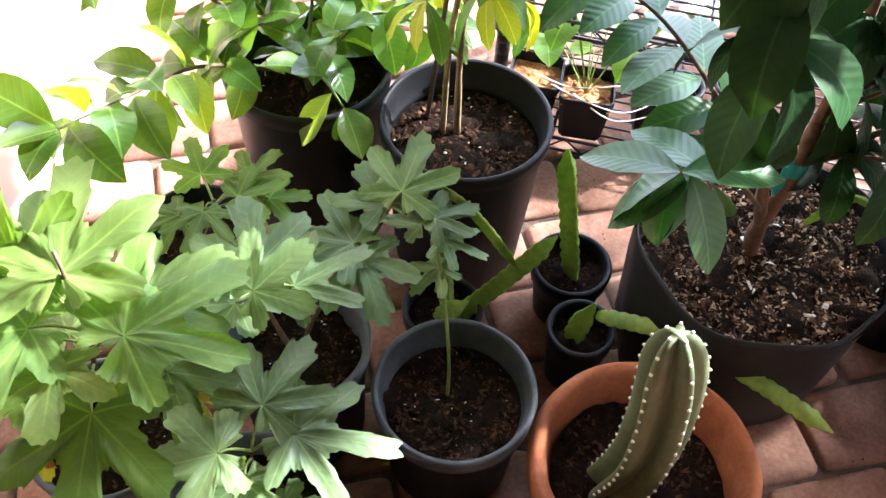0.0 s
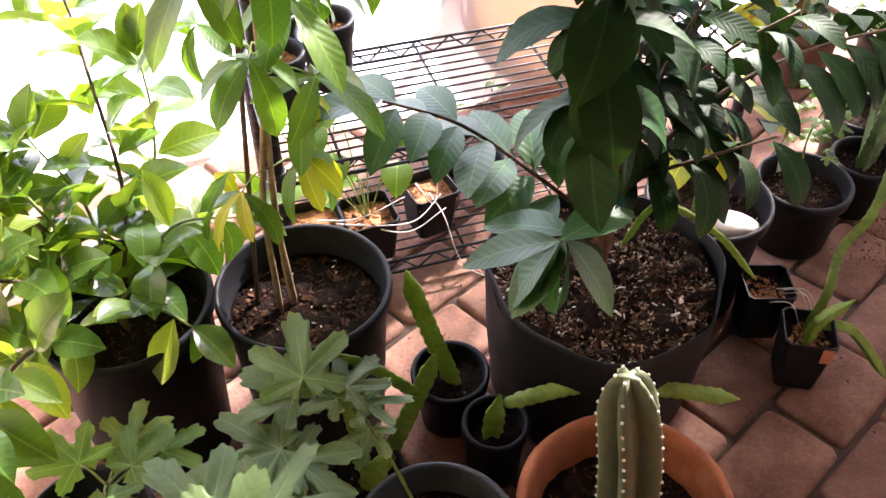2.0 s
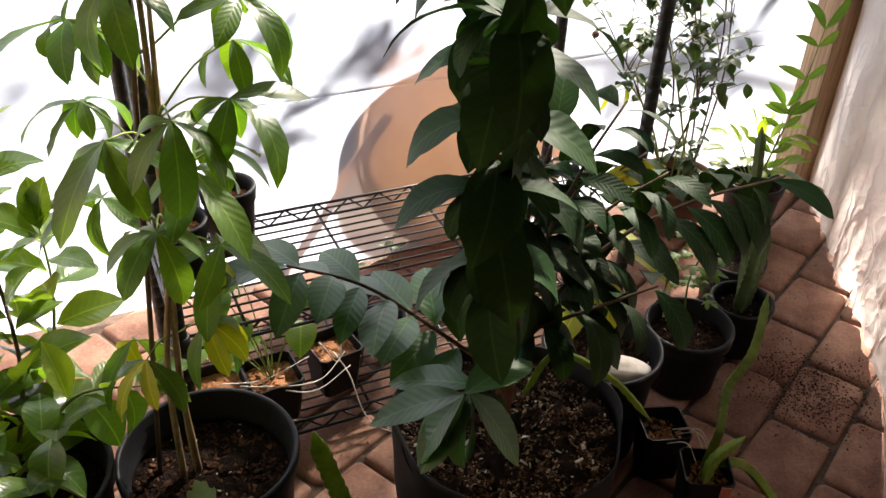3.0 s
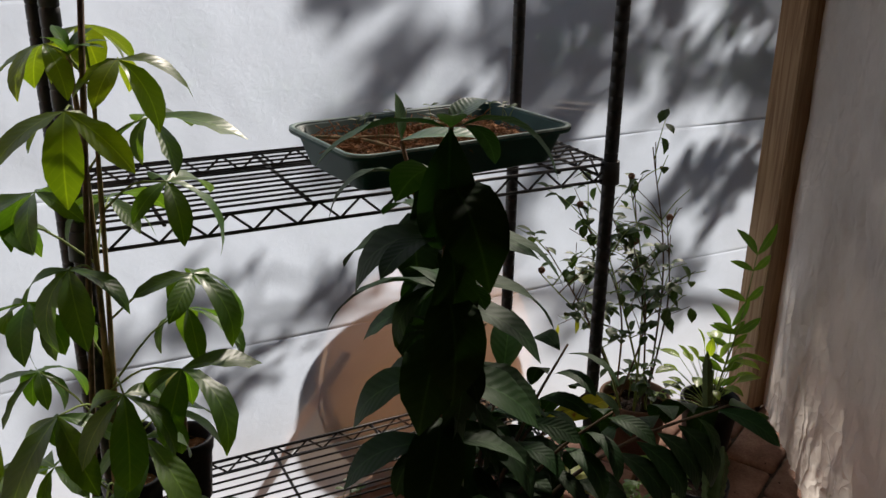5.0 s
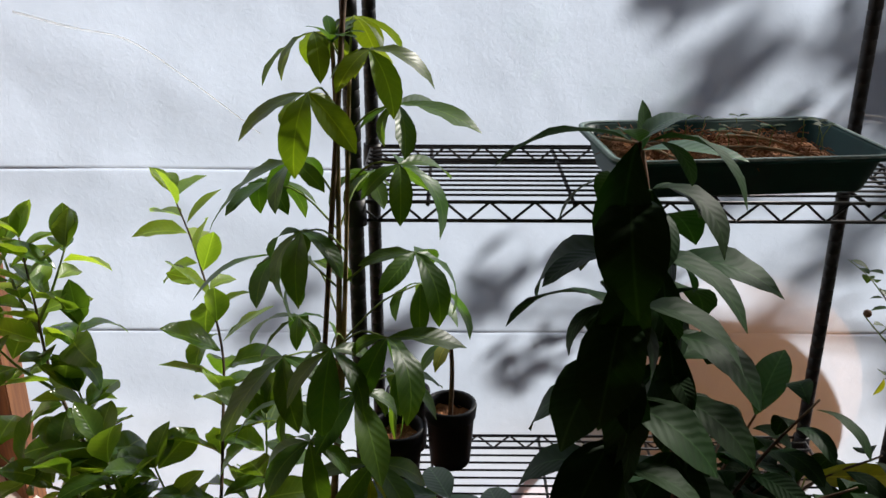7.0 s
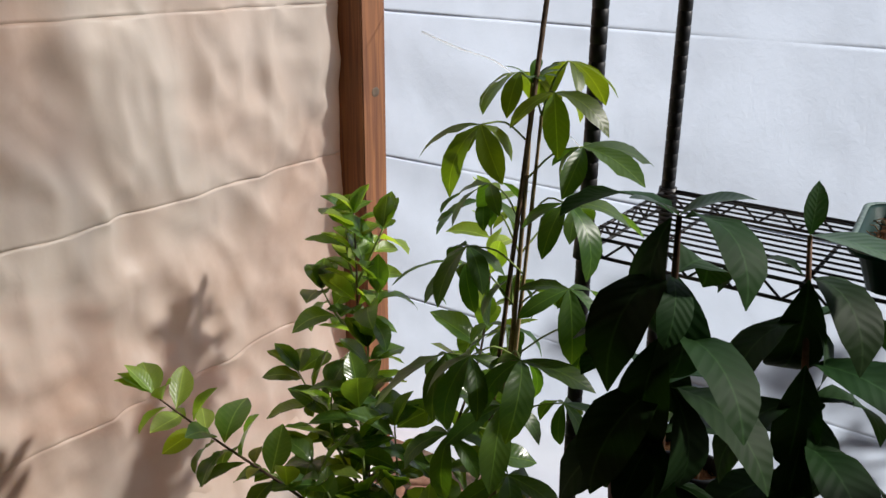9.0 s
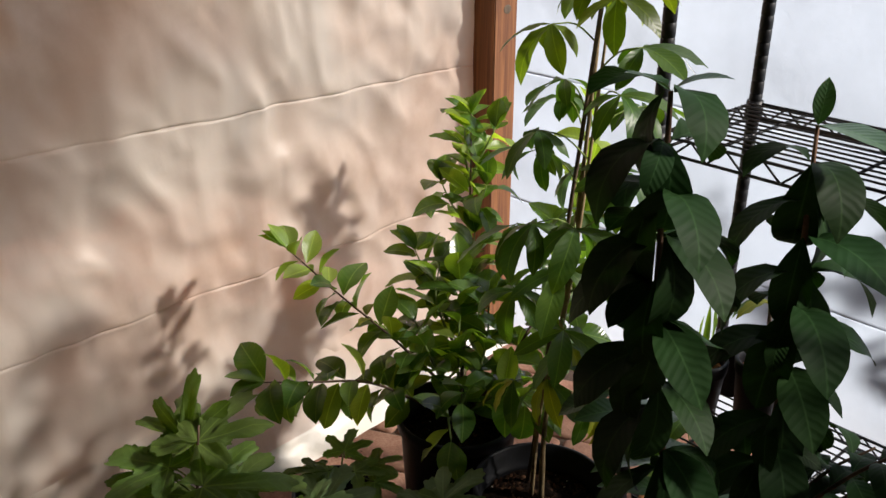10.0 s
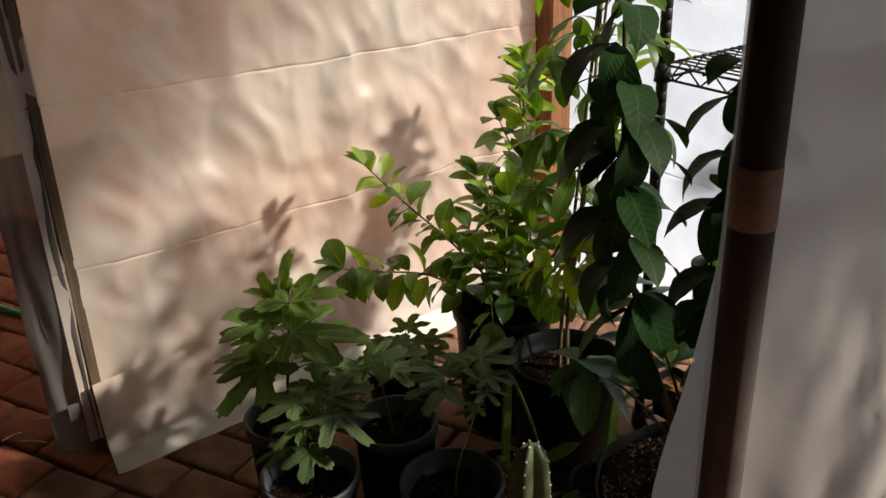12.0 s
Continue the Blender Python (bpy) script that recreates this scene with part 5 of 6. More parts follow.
fig((0.628, -1.162, 0.185), [[(0.628, -1.162, 0.18), (0.645, -1.13, 0.25), (0.690, -1.05, 0.31), (0.716, -1.0, 0.36)], [(0.625, -1.165, 0.18), (0.600, -1.17, 0.29), (0.60, -1.18, 0.36)]], [
    ((0.722, -0.992, 0.365), (0.1, 1.0, 0.45), (0, -0.5, 1), 0.80), ((0.705, -1.005, 0.35), (-0.7, 0.75, 0.1), (0, 0, 1), 0.75),
    ((0.677, -1.060, 0.325), (-0.95, 0.0, 0.0), (0, 0, 1), 1.0), ((0.690, -1.075, 0.315), (0.5, -0.7, 0.0), (0, 0, 1), 0.85),
    ((0.600, -1.196, 0.375), (0.5, 0.6, 0.4), (0, -0.3, 1), 0.8), ((0.640, -1.170, 0.365), (0.7, 0.7, 0.2), (0, 0, 1), 0.85), ((0.585, -1.15, 0.36), (-0.5, 0.85, 0.2), (0, 0, 1), 0.95),
    ((0.575, -1.20, 0.345), (-0.8, -0.3, 0.0), (0, 0, 1), 0.85),
], "slender fig leaning out of its pot, pale lobed leaves", fig_pale)
fig((0.425, -1.02, 0.18), [[(0.425, -1.02, 0.175), (0.45, -1.02, 0.25), (0.47, -1.03, 0.31)]], [
    ((0.500, -1.02, 0.315), (0.8, 0.5, 0.2), (0, 0, 1), 0.55), ((0.47, -1.06, 0.32), (0.1, -0.9, 0.2), (0, 0, 1), 0.58), ((0.440, -1.00, 0.32), (-0.6, 0.8, 0.2), (0, 0, 1), 0.55),
    ((0.535, -1.00, 0.30), (0.9, 0.4, 0.0), (0, 0, 1), 0.5), ((0.43, -1.06, 0.30), (-0.7, -0.6, 0.0), (0, 0, 1), 0.55), ((0.50, -0.98, 0.31), (0.3, 1, 0.1), (0, 0, 1), 0.52),
], "small fig with dull green lobed leaves", fig_green[::-1])
fig((0.832, -1.148, 0.15), [[(0.832, -1.148, 0.145), (0.826, -1.13, 0.22), (0.80, -1.07, 0.29), (0.772, -1.02, 0.345)]], [
    ((0.772, -1.012, 0.350), (0.75, 0.6, 0.1), (0, 0, 1), 0.55), ((0.758, -1.022, 0.345), (-0.6, 0.7, 0.3), (0, 0, 1), 0.5), ((0.790, -1.03, 0.335), (0.9, -0.2, 0.1), (0, 0, 1), 0.5), ((0.79, -1.05, 0.30), (-0.4, -0.6, -0.1), (0, 0, 1), 0.45),
], "thin single-stemmed fig seedling with few leaves", fig_pale)
hang(bpy.data.objects["fig_plant"], fig_old, (0.545, -1.31, 0.30), (0.7, 0.6, -0.3), (0, 0, 1), 0.7)
hang(bpy.data.objects["fig_plant"], fig_old, (0.43, -1.40, 0.34), (-0.6, -0.7, -0.4), (0, 0, 1), 0.75)


# ---- dragon fruit, cactus ----
def winged(bm, pts, width, turn=0.0, wings=3, gap=0.017, thin=0.26):
    """A stem of thin wings with scalloped edges, tapering at the tip."""
    path = smooth_path(pts, 30)
    side, rings, run = None, [], 0.0
    total = sum((b - a).length for a, b in zip(path, path[1:]))
    for i, p in enumerate(path):
        d = (path[min(i + 1, len(path) - 1)] - path[max(i - 1, 0)]).normalized()
        side = spin(d.orthogonal().normalized(), d, turn) if side is None else (side - d * side.dot(d)).normalized()
        if i:
            run += (p - path[i - 1]).length
        taper = min(1, 0.55 + run / 0.05) * min(1, 0.12 + (total - run) / 0.035)
        edge = width * taper * (0.88 + 0.24 * abs(math.sin(math.pi * run / gap)) ** 0.6)
        ring = []
        for k in range(wings):
            a = 2 * math.pi * k / wings
            for off, r in ((-0.16, edge * 0.93), (0.0, edge), (0.16, edge * 0.93), (math.pi / wings, width * taper * thin)):
                ring.append(bm.verts.new(p + spin(side, d, a + off * (1 if r > width * taper * 0.5 else 1)) * r))
        rings.append(ring)
    n = wings * 4
    for p, q in zip(rings, rings[1:]):
        for k in range(n):
            bm.faces.new((p[k], p[(k + 1) % n], q[(k + 1) % n], q[k]))
    bm.faces.new(rings[0][::-1])
    bm.faces.new(rings[-1])


def dragon(pos, stems, label, mat=None):
    thing = base("dragon_fruit", *pos, label, "cactus", "dragon fruit cuttings")
    for pts, w, turn, wings in stems:
        bm = bmesh.new()
        winged(bm, [Vector(p) - thing.location for p in pts], w, turn, wings)
        part("stem", bm, mat or DRAGON, thing)
    return thing


dragon((0.955, -0.850, 0.095), [([(0.970, -0.862, 0.09), (0.944, -0.816, 0.18), (0.917, -0.774, 0.285)], 0.017, 0.3, 3)], "upright bright green winged dragon fruit stem")
dragon((0.79, -0.985, 0.085), [
    ([(0.795, -0.985, 0.08), (0.782, -0.97, 0.22), (0.771, -0.957, 0.355)], 0.012, 0.2, 3),
    ([(0.771, -0.957, 0.350), (0.82, -0.955, 0.30), (0.885, -0.96, 0.215)], 0.012, 1.0, 2),
    ([(0.80, -0.98, 0.08), (0.86, -0.94, 0.14), (0.930, -0.885, 0.215)], 0.015, 0.6, 3),
    ([(0.79, -1.0, 0.08), (0.80, -1.005, 0.13), (0.825, -1.0, 0.165)], 0.019, 0.0, 3)], "several arching winged dragon fruit stems")
dragon((0.99, -0.975, 0.10), [([(0.985, -0.98, 0.095), (0.992, -0.972, 0.14), (1.005, -0.96, 0.175)], 0.017, 0.5, 3), ([(1.01, -0.965, 0.155), (1.12, -1.005, 0.205), (1.24, -1.045, 0.195), (1.339, -1.08, 0.176)], 0.0115, 2.77, 2)], "short dragon fruit stub with one long flat arm")
dragon((1.563, -0.955, 0.10), [
    ([(1.575, -0.935, 0.09), (1.60, -0.925, 0.165), (1.655, -0.87, 0.195), (1.72, -0.845, 0.245), (1.795, -0.779, 0.307)], 0.0095, 0.4, 3),
    ([(1.555, -0.965, 0.09), (1.565, -0.965, 0.145), (1.635, -0.955, 0.165)], 0.011, 0.9, 3),
    ([(1.585, -0.94, 0.10), (1.64, -0.97, 0.10), (1.70, -1.03, 0.016)], 0.010, 0.2, 3)], "gangly dragon fruit stems leaning over the pavers")
dragon((1.935, -0.60, 0.10), [([(1.935, -0.60, 0.095), (1.945, -0.60, 0.20), (1.975, -0.575, 0.30)], 0.019, 0.4, 4), ([(1.95, -0.585, 0.095), (2.0, -0.5, 0.30), (2.02, -0.45, 0.46)], 0.0105, 0.0, 4)], "thick upright grey-green dragon fruit stems", DRAGON_SHADED)
dragon((1.30, -0.84, 0.262), [([(1.27, -0.80, 0.26), (1.31, -0.82, 0.35), (1.38, -0.88, 0.325), (1.425, -0.945, 0.27)], 0.0062, 0.4, 3)], "thin dragon fruit stem draped over the mulch")

cactus = base("column_cactus", 1.075, -1.20, 0.118, "stout grey-green column cactus with pale ribs", "cactus")
bm = bmesh.new()
axis_pts = smooth_path([(1.068, -1.205, 0.11), (1.094, -1.195, 0.19), (1.097, -1.172, 0.30), (1.081, -1.153, 0.424)], 12)
rings, spines = [], []
side = Vector((1, 0.2, 0)).normalized()
for i, p in enumerate(axis_pts):
    u = i / (len(axis_pts) - 1)
    d = (axis_pts[min(i + 1, len(axis_pts) - 1)] - axis_pts[max(i - 1, 0)]).normalized()
    side = (side - d * side.dot(d)).normalized()
    R = 0.0405 * (0.90 + 0.16 * math.sin(u * 2.6)) * (1 if u < 0.8 else math.sqrt(max(0.0, 1 - ((u - 0.8) / 0.215) ** 2)))
    ring = []
    for k in range(50):
        a = 2 * math.pi * k / 50
        c = abs(math.cos(a * 2.5))
        r = R * (0.42 + 0.58 * c ** 1.7) * (1 + 0.02 * noise.noise(p * 50 + Vector((a, 0, 0))))
        ring.append(bm.verts.new(p - cactus.location + spin(side, d, a) * r))
        if k % 10 == 0 and u > 0.02 and i % 2 == 0:
            spines.append((p - cactus.location + spin(side, d, a) * r, spin(side, d, a), d))
    rings.append(ring)
for p, q in zip(rings, rings[1:]):
    for k in range(50):
        bm.faces.new((p[k], p[(k + 1) % 50], q[(k + 1) % 50], q[k]))
bm.faces.new(rings[-1])
part("column", bm, CACTUS, cactus)
bm = bmesh.new()
for p, o, d in spines:
    bmesh.ops.create_icosphere(bm, subdivisions=1, radius=0.0025, matrix=Matrix.Translation(p))
    for k in range(1):
        way = (o + d * rng.uniform(-0.8, 0.8) + o.cross(d) * rng.uniform(-0.8, 0.8)).normalized()
        tube(bm, [p, p + way * 0.0035], 0.0004, 0.0002, 4)
tagged(part("areole_felt", bm, SPINE, cactus), kind="stuff")


# ---- rear corner and rack plants ----
bush = base("twiggy_bush", 2.11, -0.125, 0.125, "thin twiggy bush with tiny leaves and dark berries", "potted plant")
rng = random.Random(33)
tiny = [blade("small_leaf", 0.036, 0.024, BUSH_LEAF, c, 0.3, seed=80 + i, rows=4) for i, c in enumerate([0.4, 0.9, 1.3])]
count = 0
for i in range(9):
    a = rng.uniform(0, 6.28)
    foot = Vector((2.10 + 0.045 * math.cos(a), -0.125 + 0.04 * math.sin(a), 0.12))
    top = Vector((1.92 + (i - 4) * 0.045, -0.19 + rng.uniform(-0.08, 0.05), rng.uniform(0.62, 0.86) if i else 0.60))
    mid = foot.lerp(top, 0.55) + Vector((rng.uniform(-0.02, 0.06), rng.uniform(-0.03, 0.03), 0.0))
    path = stem(bush, [foot, mid, top], 0.0034, 0.0013, TWIG if i % 3 else GREEN_STEM, "stem", 6, 10, 0.2)
    ends = []
    for k in range(9):
        q = path[rng.randint(8, 19)]
        o = Vector((rng.uniform(-1, 1), rng.uniform(-0.6, 0.6), rng.uniform(0.2, 0.9))).normalized()
        ends += stem(bush, [q, q + o * 0.05 + Vector((0, 0, 0.008)), q + o * rng.uniform(0.07, 0.13)], 0.0016, 0.0009, TWIG if k % 2 else GREEN_STEM, "twig", 5, 4)[3:]
    for q in ends + path[17:]:
        if count < 270 and rng.random() < (0.62 if q.z > 0.5 else 0.9):
            count += 1
            o = Vector((rng.uniform(-1, 1), rng.uniform(-1, 1), rng.uniform(-0.5, 0.5)))
            hang(bush, rng.choice(tiny), q + o.normalized() * 0.004, o, (0, 0, 1), rng.uniform(0.7, 1.25))
    if i % 3 != 1:
        bm = bmesh.new()
        bmesh.ops.create_icosphere(bm, subdivisions=2, radius=0.0085, matrix=Matrix.Translation(path[-1] - bush.location + Vector((0.006, 0, 0.004))))
        part("berry", bm, RED_BARK, bush, "dark dry berry")
for k in range(9):      # low shoots at the foot
    foot = Vector((2.10 + rng.uniform(-0.06, 0.06), -0.13 + rng.uniform(-0.05, 0.05), 0.12))
    top = foot + Vector((rng.uniform(-0.10, 0.06), rng.uniform(-0.08, 0.03), rng.uniform(0.09, 0.20)))
    for q in stem(bush, [foot, foot.lerp(top, 0.5) + Vector((0, 0, 0.02)), top], 0.0016, 0.0008, GREEN_STEM, "shoot", 5, 4)[3:]:
        o = Vector((rng.uniform(-1, 1), rng.uniform(-1, 1), rng.uniform(-0.2, 0.5)))
        hang(bush, rng.choice(tiny), q, o, (0, 0, 1), rng.uniform(0.7, 1.1))
side = stem(bush, [(2.04, -0.14, 0.36), (1.90, -0.15, 0.44), (1.82, -0.16, 0.44)], 0.0016, 0.0008, TWIG, "twig", 5, 4)
straw_leaf = blade("yellow_leaf", 0.050, 0.019, YELLOW_LEAF, 0.4, 0.4, seed=88, rows=5)
for q, d in ((side[-1], (-0.1, 0.1, -1)), (side[-4], (0.2, -0.1, -1))):
    hang(bush, straw_leaf, q, d, (0.3, -1, 0.1), 1.0)

fern = base("pinnate_shoot", 2.31, -0.20, 0.11, "upright shoot with narrow paired leaflets", "potted plant")
slim = [blade("narrow_leaflet", 0.078, 0.023, SMALL_LEAF, c, 0.3, seed=90 + i, rows=5) for i, c in enumerate([0.4, 0.8])]
for top, s in (((2.34, -0.26, 0.57), 1.0), ((2.37, -0.18, 0.33), 0.8)):
    path = stem(fern, [(2.31, -0.20, 0.105), Vector((2.31, -0.20, 0.11)).lerp(Vector(top), 0.5) + Vector((0.02, 0, 0.02)), top], 0.003, 0.0012, GREEN_STEM, "stem", 6, 9)
    for k, (q, nx) in enumerate(list(zip(path, path[1:]))[4::4]):
        o = (nx - q).normalized().cross(Vector((0.3, 1, 0))).normalized()
        for sgn in (1, -1):
            hang(fern, rng.choice(slim), q, o * sgn + Vector((0, 0, 0.7)), (0, -1, 0.6), s * rng.uniform(0.8, 1.1))
    hang(fern, slim[0], path[-1], (0.5, -0.2, 0.8), (0, -1, 0.4), 1.2)
    hang(fern, slim[1], path[-1], (-0.5, 0.1, 0.9), (0, -1, 0.4), 1.1)

herb = base("leafy_herb", 2.30, -0.235, 0.105, "low clump of bright yellow-green leaves", "potted plant")
lush = [blade("herb_leaf", 0.06, 0.030, CITRUS_YOUNG, c, 0.3, seed=95 + i, rows=5) for i, c in enumerate([0.5, 1.1])]
for k in range(30):
    o = Vector((rng.uniform(-1, 1), rng.uniform(-1, 1), rng.uniform(0.1, 0.9))).normalized()
    tip = Vector((2.28, -0.20, 0.11)) + Vector((o.x * 0.11, o.y * 0.07, rng.uniform(0.03, 0.19)))
    stem(herb, [(2.30, -0.21, 0.108), tip.lerp(Vector((2.30, -0.21, 0.108)), 0.5) + Vector((0, 0, 0.01)), tip], 0.0014, 0.0008, GREEN_STEM, "stalk", 5, 3)
    hang(herb, rng.choice(lush), tip, o, (0, 0, 1), rng.uniform(0.7, 1.2))

sick = base("yellowing_seedling", 1.47, -0.70, 0.19, "lanky plant with drooping yellow-green spotted leaves", "potted plant")
path = stem(sick, [(1.47, -0.70, 0.185), (1.475, -0.69, 0.30), (1.485, -0.68, 0.44)], 0.004, 0.002, GREEN_STEM)
droop = [blade("drooping_leaf", 0.12, 0.052, m, c, 0.3, seed=100 + i, wave=0.06, notch=0.3) for i, (m, c) in enumerate([(YELLOW_LEAF, 1.6), (YELLOW_LEAF, 2.0), (YELLOW_LEAF, 1.5)])]
for k, (z, a, m) in enumerate([(0.42, 0.3, 2), (0.40, 2.2, 0), (0.36, 4.3, 0), (0.43, 5.4, 2), (0.33, 3.5, 1), (0.35, 1.2, 1), (0.44, 3.0, 2)]):
    hang(sick, droop[m], (1.483, -0.683, z), (math.cos(a), math.sin(a), 0.35), (0, 0, 1), rng.uniform(1.0, 1.25))
stem(sick, [path[-1], (1.46, -0.65, 0.50), (1.47, -0.63, 0.53)], 0.0018, 0.0012, GREEN_STEM, "petiole", 6, 4)
hang(sick, blade("long_yellow_leaf", 0.19, 0.042, YELLOW_LEAF, 0.35, 0.2, seed=109, notch=0.35), (1.47, -0.63, 0.53), (1.0, 0.05, 0.0), (0, -0.75, 0.6))

tom = base("tomato_seedling", 1.765, -0.62, 0.115, "leggy seedling with small light green lobed leaves", "potted plant")
path = stem(tom, [(1.765, -0.62, 0.11), (1.77, -0.60, 0.22), (1.80, -0.60, 0.31)], 0.0025, 0.0014, GREEN_STEM)
mini = fig_blade("seedling_leaf", 0.026, SMALL_LEAF, THREE, 0.4, 12)
for q in path[4:]:
    for k in range(4):
        o = Vector((rng.uniform(-1, 1), rng.uniform(-1, 1), rng.uniform(-0.1, 0.5))).normalized()
        hang(tom, mini, q + o * rng.uniform(0.02, 0.055), o, (0, 0, 1), rng.uniform(0.6, 1.2))
bm = bevelled((-0.009, -0.001, 0), (0.009, 0.001, 0.13), 0.0008)
stick = part("plant_label", bm, PAPER, None, smooth=False)
stick.location, stick.rotation_euler = (1.752, -0.575, 0.105), (radians(-6), 0, radians(15))
tagged(stick, "pale plastic plant label stuck in the soil", "plant label")

bm = bmesh.new()
bmesh.ops.create_icosphere(bm, subdivisions=4, radius=1)
for v in bm.verts:
    v.co *= 1 + 0.16 * noise.noise(v.co * 1.3 + Vector((4, 0, 0))) + 0.04 * noise.noise(v.co * 4)
    v.co = Vector((v.co.x * 0.046, v.co.y * 0.030, v.co.z * 0.017))
rock = part("white_stone", bm, PEBBLE)
rock.location, rock.rotation_euler = (1.512, -0.758, 0.200), (0, radians(6), radians(-28))
tagged(rock, "smooth white stone lying on the soil", "stone")

cut = base("stick_cutting", 0.915, -0.285, 0.424, "bare brown cutting with one drooping leaf in coir", "potted plant")
path = stem(cut, [(0.915, -0.285, 0.42), (0.918, -0.284, 0.52), (0.915, -0.285, 0.585)], 0.005, 0.004, TWIG)
hang(cut, leaflet[1], path[-1], (-0.7, -0.5, 0.1), (0, 0, 1), 0.8)
hang(cut, yellow[0], path[-1], (-0.3, -0.8, 0.3), (0, 0, 1), 0.9)
reed = base("green_shoot", 0.812, -0.335, 0.404, "slender upright green leaves in a black pot", "potted plant")
for a, t in ((0.0, 0.18), (2.0, 0.15), (4.1, 0.13)):
    me = blade("strap_leaf", t, 0.014, SMALL_LEAF, 0.25, 0.5, seed=int(a * 5) + 120, rows=6)
    hang(reed, me, (0.812 + 0.006 * math.cos(a), -0.335 + 0.006 * math.sin(a), 0.402), (0.15 * math.cos(a), 0.15 * math.sin(a), 1), (math.cos(a), math.sin(a), 0))

vine = base("trailing_vine", 0.925, -0.475, 0.134, "trailing vine with heart-shaped leaves and pale runners", "potted plant")
heart = [blade("vine_leaf", 0.07, 0.055, SMALL_LEAF, c, 0.25, wide_at=0.34, seed=130 + i) for i, c in enumerate([0.5, 1.0])]
for k in range(9):
    a = rng.uniform(0, 6.28)
    o = Vector((math.cos(a), math.sin(a), 0))
    hub = Vector((0.90 + rng.uniform(-0.09, 0.13), -0.46 + rng.uniform(-0.05, 0.05), 0.20 + rng.uniform(0, 0.16)))
    stem(vine, [(0.925, -0.475, 0.13), hub.lerp(Vector((0.925, -0.475, 0.13)), 0.4) + Vector((0, 0, 0.03)), hub], 0.0014, 0.001, GREEN_STEM, "vine_stem", 5, 5)
    hang(vine, rng.choice(heart), hub, o + Vector((0, -0.4, -0.1)), (0, -0.3, 1), rng.uniform(0.7, 1.15))
ROOTS = [[(0.86, -0.50, 0.16), (0.93, -0.54, 0.17), (1.0, -0.54, 0.165), (1.06, -0.50, 0.18)], [(0.90, -0.49, 0.14), (0.98, -0.55, 0.15), (1.06, -0.53, 0.17)],
         [(1.05, -0.46, 0.15), (1.06, -0.52, 0.14), (1.08, -0.57, 0.06), (1.14, -0.60, 0.02)], [(1.02, -0.47, 0.19), (1.05, -0.49, 0.15), (1.07, -0.45, 0.20)], [(0.83, -0.47, 0.15), (0.90, -0.52, 0.18), (0.99, -0.50, 0.19)]]
for pts in ROOTS:
    stem(vine, pts, 0.0016, 0.0009, PAPER, "runner", 5, 7, label="pale thin runner")
for k in range(4):
    bm = bmesh.new()
    x, y = 1.56 + rng.uniform(-0.02, 0.03), -0.85 + rng.uniform(-0.03, 0.02)
    tube(bm, smooth_path([(0, 0, 0), (0.02, -0.03, 0.02), (0.03, -0.06, -0.015), (0.035 + 0.01 * k, -0.09, -0.07)], 6), 0.0011, 0.0006, 5)
    r = part("root_strand", bm, PAPER)
    r.location = (x, y, 0.105)
    tagged(r, "pale dry root hanging over the pot edge", "root")

# seedlings in the tray and cups
def sprout(x, y, z, seed):
    q = random.Random(seed)
    thing = base("seedling", x, y, z, "tiny green seedling with two seed leaves", "seedling", "tray seedlings")
    h = q.uniform(0.024, 0.05)
    stem(thing, [(x, y, z - 0.004), (x + q.uniform(-0.003, 0.003), y, z + h * 0.5), (x + q.uniform(-0.006, 0.006), y + q.uniform(-0.004, 0.004), z + h)], 0.0007, 0.0006, GREEN_STEM, "stem", 5, 4)
    for s in (1, -1):
        hang(thing, tiny[0], (x, y, z + h), (s, q.uniform(-0.6, 0.6), 0.4), (0, 0, 1), q.uniform(0.4, 0.7))


for i in range(16):
    sprout(1.358 + rng.uniform(-0.18, 0.16), -0.402 + rng.uniform(-0.04, 0.10), 1.002, 200 + i)
for i in range(8):
    sprout((1.095 if i % 2 else 1.195) + rng.uniform(-0.025, 0.025), (-0.395 if i % 2 else -0.365) + rng.uniform(-0.025, 0.025), 0.255, 240 + i)


# ---- outside: a tree, an added disc and stick behind the sheet, hose beyond the door ----
tree = base("tree", 3.234, 0.35, -0.05, "slender leafy garden tree beyond the sheet wall", "tree")
rng = random.Random(71)
TX, TY = 2.66, 0.35
trunk_line = stem(tree, [(TX + 0.62, TY, -0.05), (TX + 0.66, TY, 0.8), (TX + 0.55, TY + 0.03, 1.5), (TX + 0.45, TY, 2.0), (TX + 0.2, TY, 2.9)], 0.035, 0.014, TWIG, "trunk", 12)
crown = bmesh.new()


def clump(c, radius, count):
    for _ in range(count):
        p = c + Vector((rng.gauss(0, 1), rng.gauss(0, 1), rng.gauss(0, 1))) * radius
        s = rng.uniform(0.020, 0.038)
        m = Matrix.Translation(p - tree.location) @ Euler((rng.uniform(0, 6), rng.uniform(0, 6), rng.uniform(0, 6))).to_matrix().to_4x4()
        crown.faces.new([crown.verts.new(m @ Vector(v)) for v in ((-s, 0, 0), (0, -s * 0.55, 0.01), (s * 1.3, 0, 0), (0, s * 0.55, 0.01))])


